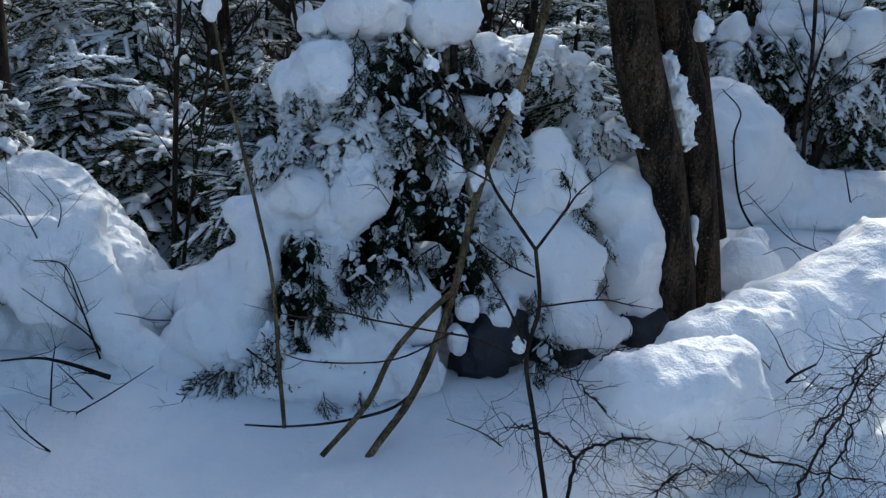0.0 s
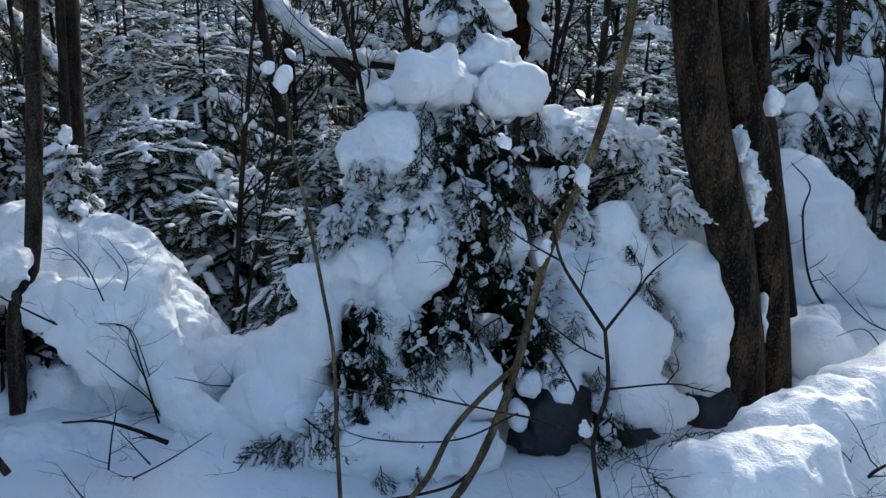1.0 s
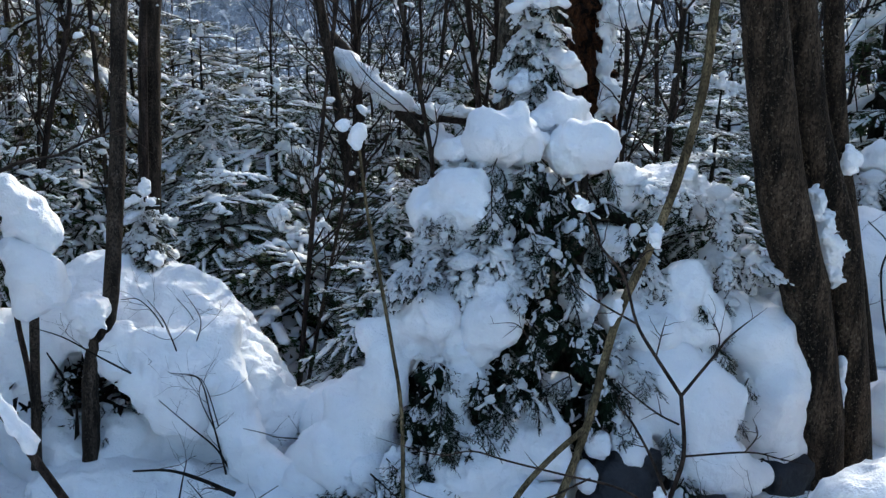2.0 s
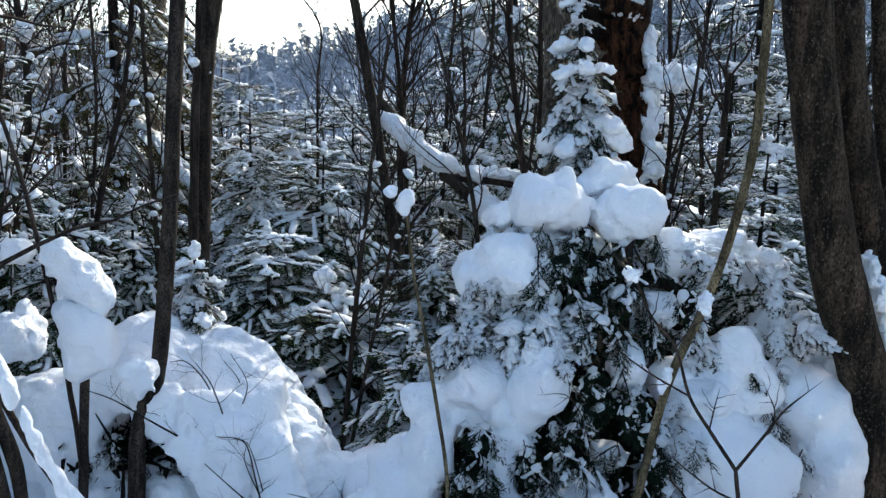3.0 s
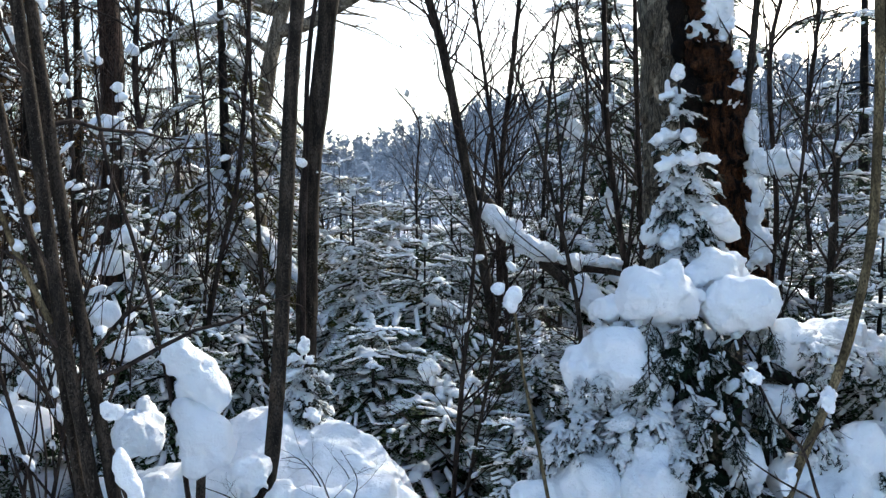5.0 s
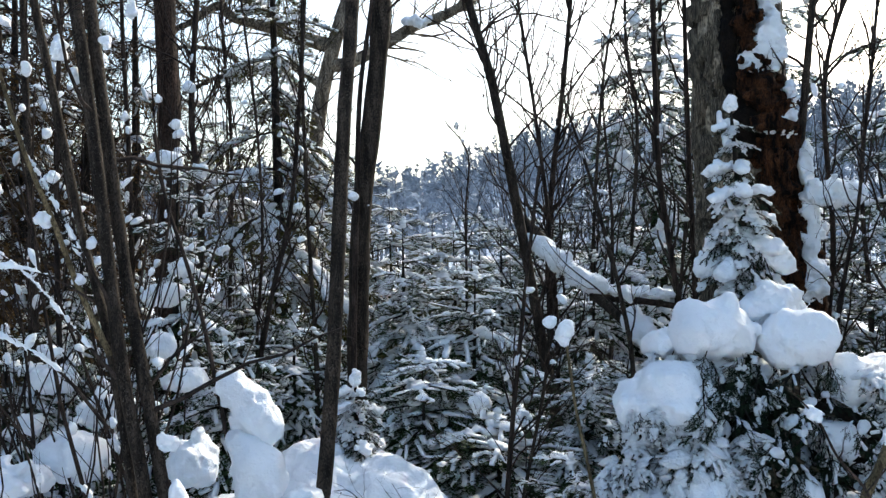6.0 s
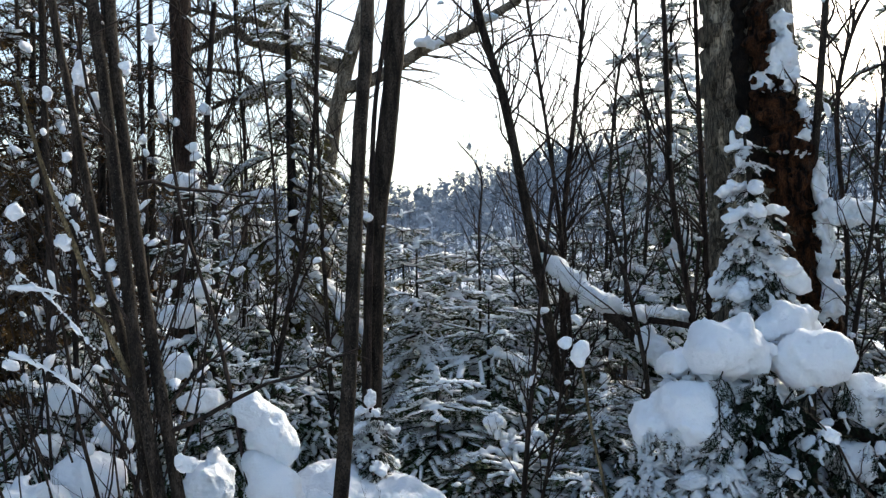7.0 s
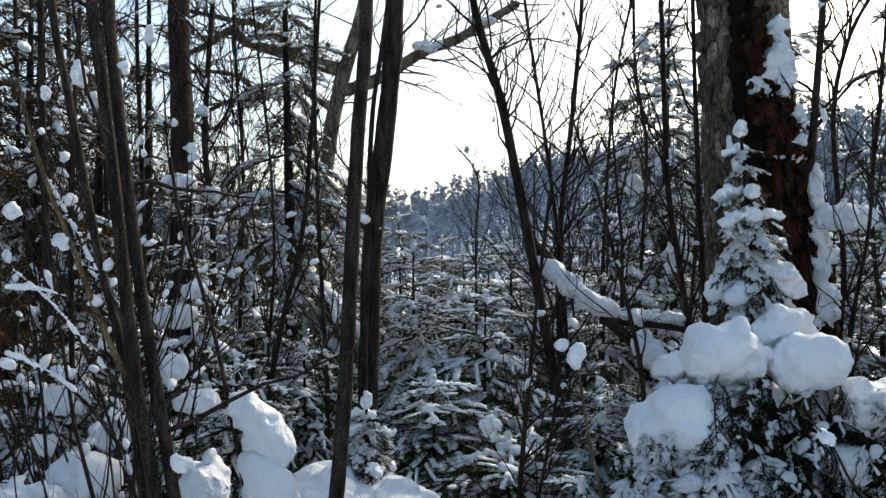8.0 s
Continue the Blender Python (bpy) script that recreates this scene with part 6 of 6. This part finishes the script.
# ---------------------------------------------------------------- dead twigs sticking out of the mound and the ground
for i, (pts_, r) in enumerate([
    ([(-0.46, 3.50, 0.13), (-0.50, 3.48, 0.21), (-0.59, 3.45, 0.31), (-0.70, 3.42, 0.43)], 0.006), ([(-0.66, 3.60, 0.56), (-0.70, 3.55, 0.71), (-0.75, 3.50, 0.81)], 0.005),
    ([(-0.47, 3.50, 0.13), (-0.51, 3.46, 0.35), (-0.55, 3.44, 0.51), (-0.65, 3.42, 0.54)], 0.006), ([(-0.60, 3.65, 0.58), (-0.57, 3.62, 0.70), (-0.63, 3.58, 0.83)], 0.004),
    ([(-0.09, 3.60, 0.19), (-0.25, 3.55, 0.22), (-0.31, 3.50, 0.26), (-0.39, 3.50, 0.28)], 0.004), ([(-0.45, 3.35, 0.09), (-0.53, 3.35, 0.13), (-0.65, 3.35, 0.17), (-0.79, 3.35, 0.17)], 0.012),
    ([(-0.51, 3.21, 0.00), (-0.37, 3.10, 0.12), (-0.23, 3.25, 0.15)], 0.005), ([(-0.62, 3.29, 0.00), (-0.55, 3.05, 0.25), (-0.54, 3.10, 0.32)], 0.006), ([(-0.47, 3.31, 0.00), (-0.47, 3.05, 0.19), (-0.53, 3.05, 0.27)], 0.005),
    ([(-0.57, 2.94, 0.00), (-0.60, 2.80, 0.15), (-0.67, 2.85, 0.22)], 0.005), ([(-0.14, 3.21, 0.00), (-0.09, 3.10, 0.12)], 0.004), ([(-0.50, 3.50, 0.27), (-0.55, 3.45, 0.43), (-0.54, 3.45, 0.51)], 0.004),
    ([(-0.69, 3.75, 0.49), (-0.75, 3.70, 0.67), (-0.83, 3.70, 0.76), (-0.90, 3.70, 0.76)], 0.005), ([(-0.61, 3.80, 0.59), (-0.64, 3.78, 0.68), (-0.69, 3.76, 0.75)], 0.004),
    ([(-0.78, 3.60, 0.44), (-0.94, 3.50, 0.58), (-1.05, 3.45, 0.67), (-1.16, 3.45, 0.71)], 0.006), ([(-0.48, 3.50, 0.26), (-0.54, 3.50, 0.47), (-0.61, 3.50, 0.51)], 0.004),
    ([(0.99, 2.68, 0.00), (0.82, 2.35, 0.25), (0.72, 2.40, 0.28)], 0.004), ([(3.19, 4.60, 0.09), (3.01, 4.60, 0.33), (2.92, 4.60, 0.70), (2.94, 4.60, 0.87), (2.81, 4.60, 1.00)], 0.010),
    ([(2.72, 3.20, 0.43), (2.52, 3.20, 0.50), (2.38, 3.20, 0.57), (2.16, 3.20, 0.77)], 0.006), ([(2.55, 3.20, 0.35), (2.41, 3.20, 0.51), (2.28, 3.20, 0.49)], 0.004),
    ([(4.07, 5.00, 0.20), (3.99, 5.00, 0.42), (3.95, 5.00, 0.54)], 0.007), ([(2.74, 4.40, 0.39), (2.70, 4.40, 0.59), (2.67, 4.40, 0.75)], 0.010),
    ([(1.68, 2.12, 0.41), (1.70, 2.10, 0.48), (1.78, 2.10, 0.52)], 0.011), ([(1.72, 2.10, 0.40), (1.76, 2.10, 0.44), (1.80, 2.10, 0.49)], 0.005),
]):
    stem("dead_twig", "thin dark dead twig sticking out of the snow", pts_, r * 0.95, r * 0.3, BARK_BOUGH, 700 + i, 6, twigs=5 if r < 0.012 else 2, twig_len=0.16, twig_from=0.2, category="twig", group="dead twigs", root_down=0.05, levels=1, lift=0.0)


# ---------------------------------------------------------------- drooping tangle of fine twigs
def tangle(label, lines, droop, seed, length=0.22):
    """A low branching shrub: a few crooked branches with many fine hanging twigs."""
    rng = np.random.RandomState(seed)
    root = thing("tangled_shrub", label, "shrub", "tangled shrubs", at=lines[0][0][0])
    fine = Geo()
    for k, (ctrl, r0, r1, n) in enumerate(lines):
        c = np.array(ctrl, float) - np.array(root.location)
        pts = glide(c, 24)
        g = Geo()
        pts[1:-1] += rng.normal(size=(22, 3)) * 0.004
        rad = np.linspace(r0, r1, 24)
        rad[-5:] *= np.linspace(0.8, 0.25, 5)
        tube(g, pts, rad * 0.72, 6, 0.08, k)
        part("branch", g, BARK_DARK, root)
        for q in range(int(n * 1.5)):
            i = rng.randint(4, 24)
            a = rng.uniform(0, 6.28)
            shoot(fine, pts[i], (math.cos(a), 0.6 * math.sin(a), rng.uniform(-0.8, 0.5)), length * rng.uniform(0.4, 1.3), 0.0014, rng, 1, 3, 1.0, droop, (4, 4), None, 0.9)
    tagged(part("fine_twig_growth", fine, BARK_DARK, root), kind="stuff")
    return root


tangle("low dark shrub of tangled fine drooping twigs over the snow", [
    ([(0.98, 2.00, 0.19), (0.98, 1.98, 0.36), (1.03, 1.95, 0.41), (1.10, 1.92, 0.44), (1.24, 1.90, 0.41)], 0.008, 0.004, 26),
    ([(0.98, 1.98, 0.36), (0.90, 1.97, 0.44), (0.83, 1.96, 0.48), (0.76, 1.95, 0.49)], 0.007, 0.003, 10),
    ([(1.24, 1.90, 0.43), (1.29, 1.88, 0.44), (1.37, 1.86, 0.39), (1.45, 1.84, 0.33), (1.54, 1.82, 0.25)], 0.005, 0.003, 16),
    ([(1.43, 1.90, 0.38), (1.58, 1.88, 0.33), (1.72, 1.86, 0.29), (1.87, 1.84, 0.26)], 0.005, 0.003, 14),
    ([(1.10, 1.92, 0.44), (1.05, 2.00, 0.50), (1.01, 2.05, 0.54), (0.98, 2.10, 0.58)], 0.004, 0.002, 14),
    ([(1.15, 1.85, 0.28), (1.19, 1.85, 0.34), (1.27, 1.85, 0.37), (1.38, 1.85, 0.32)], 0.004, 0.002, 24),
    ([(1.17, 2.30, 0.49), (1.22, 2.30, 0.52), (1.32, 2.30, 0.53), (1.35, 2.30, 0.52)], 0.003, 0.002, 8),
], -0.15, 801, 0.19)
tangle("low dark shrub with fine twigs hanging over the snow pillow", [
    ([(1.54, 1.80, 0.27), (1.59, 1.80, 0.40), (1.64, 1.80, 0.51), (1.70, 1.80, 0.66), (1.76, 1.80, 0.78)], 0.007, 0.004, 34),
    ([(1.62, 1.80, 0.24), (1.67, 1.80, 0.41), (1.72, 1.80, 0.54), (1.78, 1.80, 0.65)], 0.005, 0.003, 24),
    ([(1.56, 1.80, 0.45), (1.64, 1.80, 0.58), (1.68, 1.80, 0.67), (1.75, 1.80, 0.73)], 0.004, 0.002, 16),
], -0.25, 802, 0.2)

# ---------------------------------------------------------------- snow-loaded undergrowth left of the mound
low = thing("buried_shrub", "low shrub pressed down under lumps of snow", "shrub", at=(-2.02, 4.20, 0.64))
for i, q in enumerate([(-2.15, 3.90, 0.84, 0.176, 0.160, 0.142), (-1.64, 4.00, 0.79, 0.131, 0.140, 0.131), (-2.05, 4.60, 1.26, 0.085, 0.080, 0.078), (-2.27, 3.60, 0.79, 0.145, 0.160, 0.072), (-2.29, 4.40, 0.94, 0.116, 0.120, 0.087), (-1.91, 4.60, 1.08, 0.120, 0.100, 0.072), (-2.67, 4.60, 1.22, 0.067, 0.070, 0.049), (-2.55, 4.20, 0.91, 0.073, 0.070, 0.056), (-2.60, 4.50, 1.08, 0.132, 0.090, 0.072), (-2.09, 5.00, 1.67, 0.085, 0.070, 0.059), (-2.22, 5.00, 1.51, 0.131, 0.100, 0.072), (-2.32, 5.30, 2.32, 0.118, 0.090, 0.063)]):
    pillow(low, q, 900 + i, "snow_lump", 1.0, 5)
rng = np.random.RandomState(91)
for p in [(-1.22, 3.84, 0.34), (-1.12, 3.84, 0.37), (-1.01, 3.82, 0.33), (-0.93, 3.78, 0.27), (-1.15, 3.80, 0.25), (-1.03, 3.76, 0.24), (-1.23, 3.80, 0.27), (-1.21, 3.86, 0.41), (-0.95, 3.74, 0.21)]:
    for k in range(2):
        hang_bough(low, Vector(p) - low.location + Vector(rng.normal(size=3) * 0.03), rng.uniform(-2.6, -0.5), radians(rng.uniform(-60, 0)), 0.0, rng.uniform(0.08, 0.13), 5 + k)
# black sprays put the shade of the mound's hollow into colour
part("inner_growth", sprays([(-1.25, 3.95, 0.30), (-1.14, 3.95, 0.33), (-1.02, 3.93, 0.26), (-0.96, 3.90, 0.21), (-1.17, 3.90, 0.19), (-1.06, 3.88, 0.18), (-1.29, 3.95, 0.23), (-1.13, 4.00, 0.24)], low.location, 0.07, 45, 0.09, 5), ROT_AND_SHADE, low, "black sprays standing in for shade inside the hollow", False)


# ---------------------------------------------------------------- leafless thicket further back
def build_thicket():
    rng = np.random.RandomState(41)
    g = Geo()
    for q in range(170):
        az = rng.uniform(-33, 33)
        r = rng.uniform(8.5, 30)
        if -9 < az < -5 and r < 22:
            continue
        x, y = r * math.sin(radians(az)), r * math.cos(radians(az))
        tall = rng.uniform(2.2, 4.2) * (1.0 if abs(az + 7) > 3 else 0.6) * (1 + max(0, r - 15) * 0.03)
        shoot(g, (x, y, gz(x, y) - 0.1), (rng.normal() * 0.12, rng.normal() * 0.12, 1), tall, rng.uniform(0.012, 0.03), rng, 2, 4, 0.16, 0.15, (4, 7), None, 0.55)
    return whole("leafless_thicket", g, BARK_DARK, "dense leafless thicket of thin dark stems and twigs", "thicket", kind="stuff")


build_thicket()

# ---------------------------------------------------------------- snowy branch by the stem clump
snowy = stem("snowy_branch", "dark low branch carrying a thick ridge of snow", [(-0.96, 2.75, 0.53), (-1.02, 2.75, 0.63), (-1.08, 2.75, 0.72), (-1.13, 2.75, 0.81), (-1.17, 2.75, 0.89), (-1.22, 2.75, 1.04)], 0.014, 0.010, BARK_DARK, 61, 8, category="branch", root_down=0.3)
melt(snowy, "snow_ridge", [(-1.13, 2.72, 0.92, 0.020, 0.026, 0.041), (-1.18, 2.72, 1.01, 0.019, 0.026, 0.042), (-1.10, 2.73, 0.84, 0.010, 0.018, 0.033), (-1.07, 2.73, 0.77, 0.010, 0.017, 0.031), (-1.04, 2.73, 0.71, 0.010, 0.017, 0.031), (-1.01, 2.73, 0.65, 0.010, 0.017, 0.031), (-0.97, 2.73, 0.59, 0.012, 0.019, 0.031), (-0.93, 2.72, 0.55, 0.017, 0.022, 0.033)], 940, 0.006, 0.006, "", 1, 0.005, 0.010, (), 3)


# ---------------------------------------------------------------- unseen woods added round the clearing to block sun and sky
def build_surround():
    rng = np.random.RandomState(19)
    g = Geo()
    for q in range(240):
        az = rng.uniform(44, 318) if q > 60 else rng.uniform(48, 80)
        r = rng.uniform(7.0, 26) if q > 60 else rng.uniform(6.5, 17)
        side = math.degrees(math.asin(min(0.9, 2.6 / r)))
        if (95 < az < 265 and r < 13) or az - side < 41 or az + side > 324:
            continue
        x, y = r * math.sin(radians(az)), r * math.cos(radians(az))
        h, w = rng.uniform(6, 13) * (0.72 if 95 < az < 265 else 1.0), rng.uniform(0.9, 1.8)
        z = gz(x, y)
        n = 190
        t = rng.rand(n) ** 0.9 * 0.92 + 0.06
        a = rng.uniform(0, 6.28, n)
        rad = w * (1 - t) * rng.uniform(0.3, 1.0, n) + 0.05
        c = np.stack([x + rad * np.cos(a), y + rad * np.sin(a), z + t * h], -1)
        d = np.stack([np.cos(a), np.sin(a), rng.uniform(-0.7, 0.1, n)], -1) * rng.uniform(0.35, 0.8, (n, 1))
        s_ = np.stack([-np.sin(a), np.cos(a), 0 * a], -1) * rng.uniform(0.12, 0.28, (n, 1))
        g.add(np.stack([c - d * 0.4 + s_, c - d * 0.4 - s_, c + d * 0.7], 1).reshape(-1, 3), np.arange(n * 3).reshape(-1, 3))
        tube(g, [(x, y, z - 0.2), (x, y, z + h * 0.5), (x, y, z + h)], [0.12, 0.08, 0.02], 5)
    return whole("surrounding_woods", g, NEEDLE, "unseen dark fir woods added round the clearing to shade it", "forest", kind="stuff", smooth=False)


build_surround()
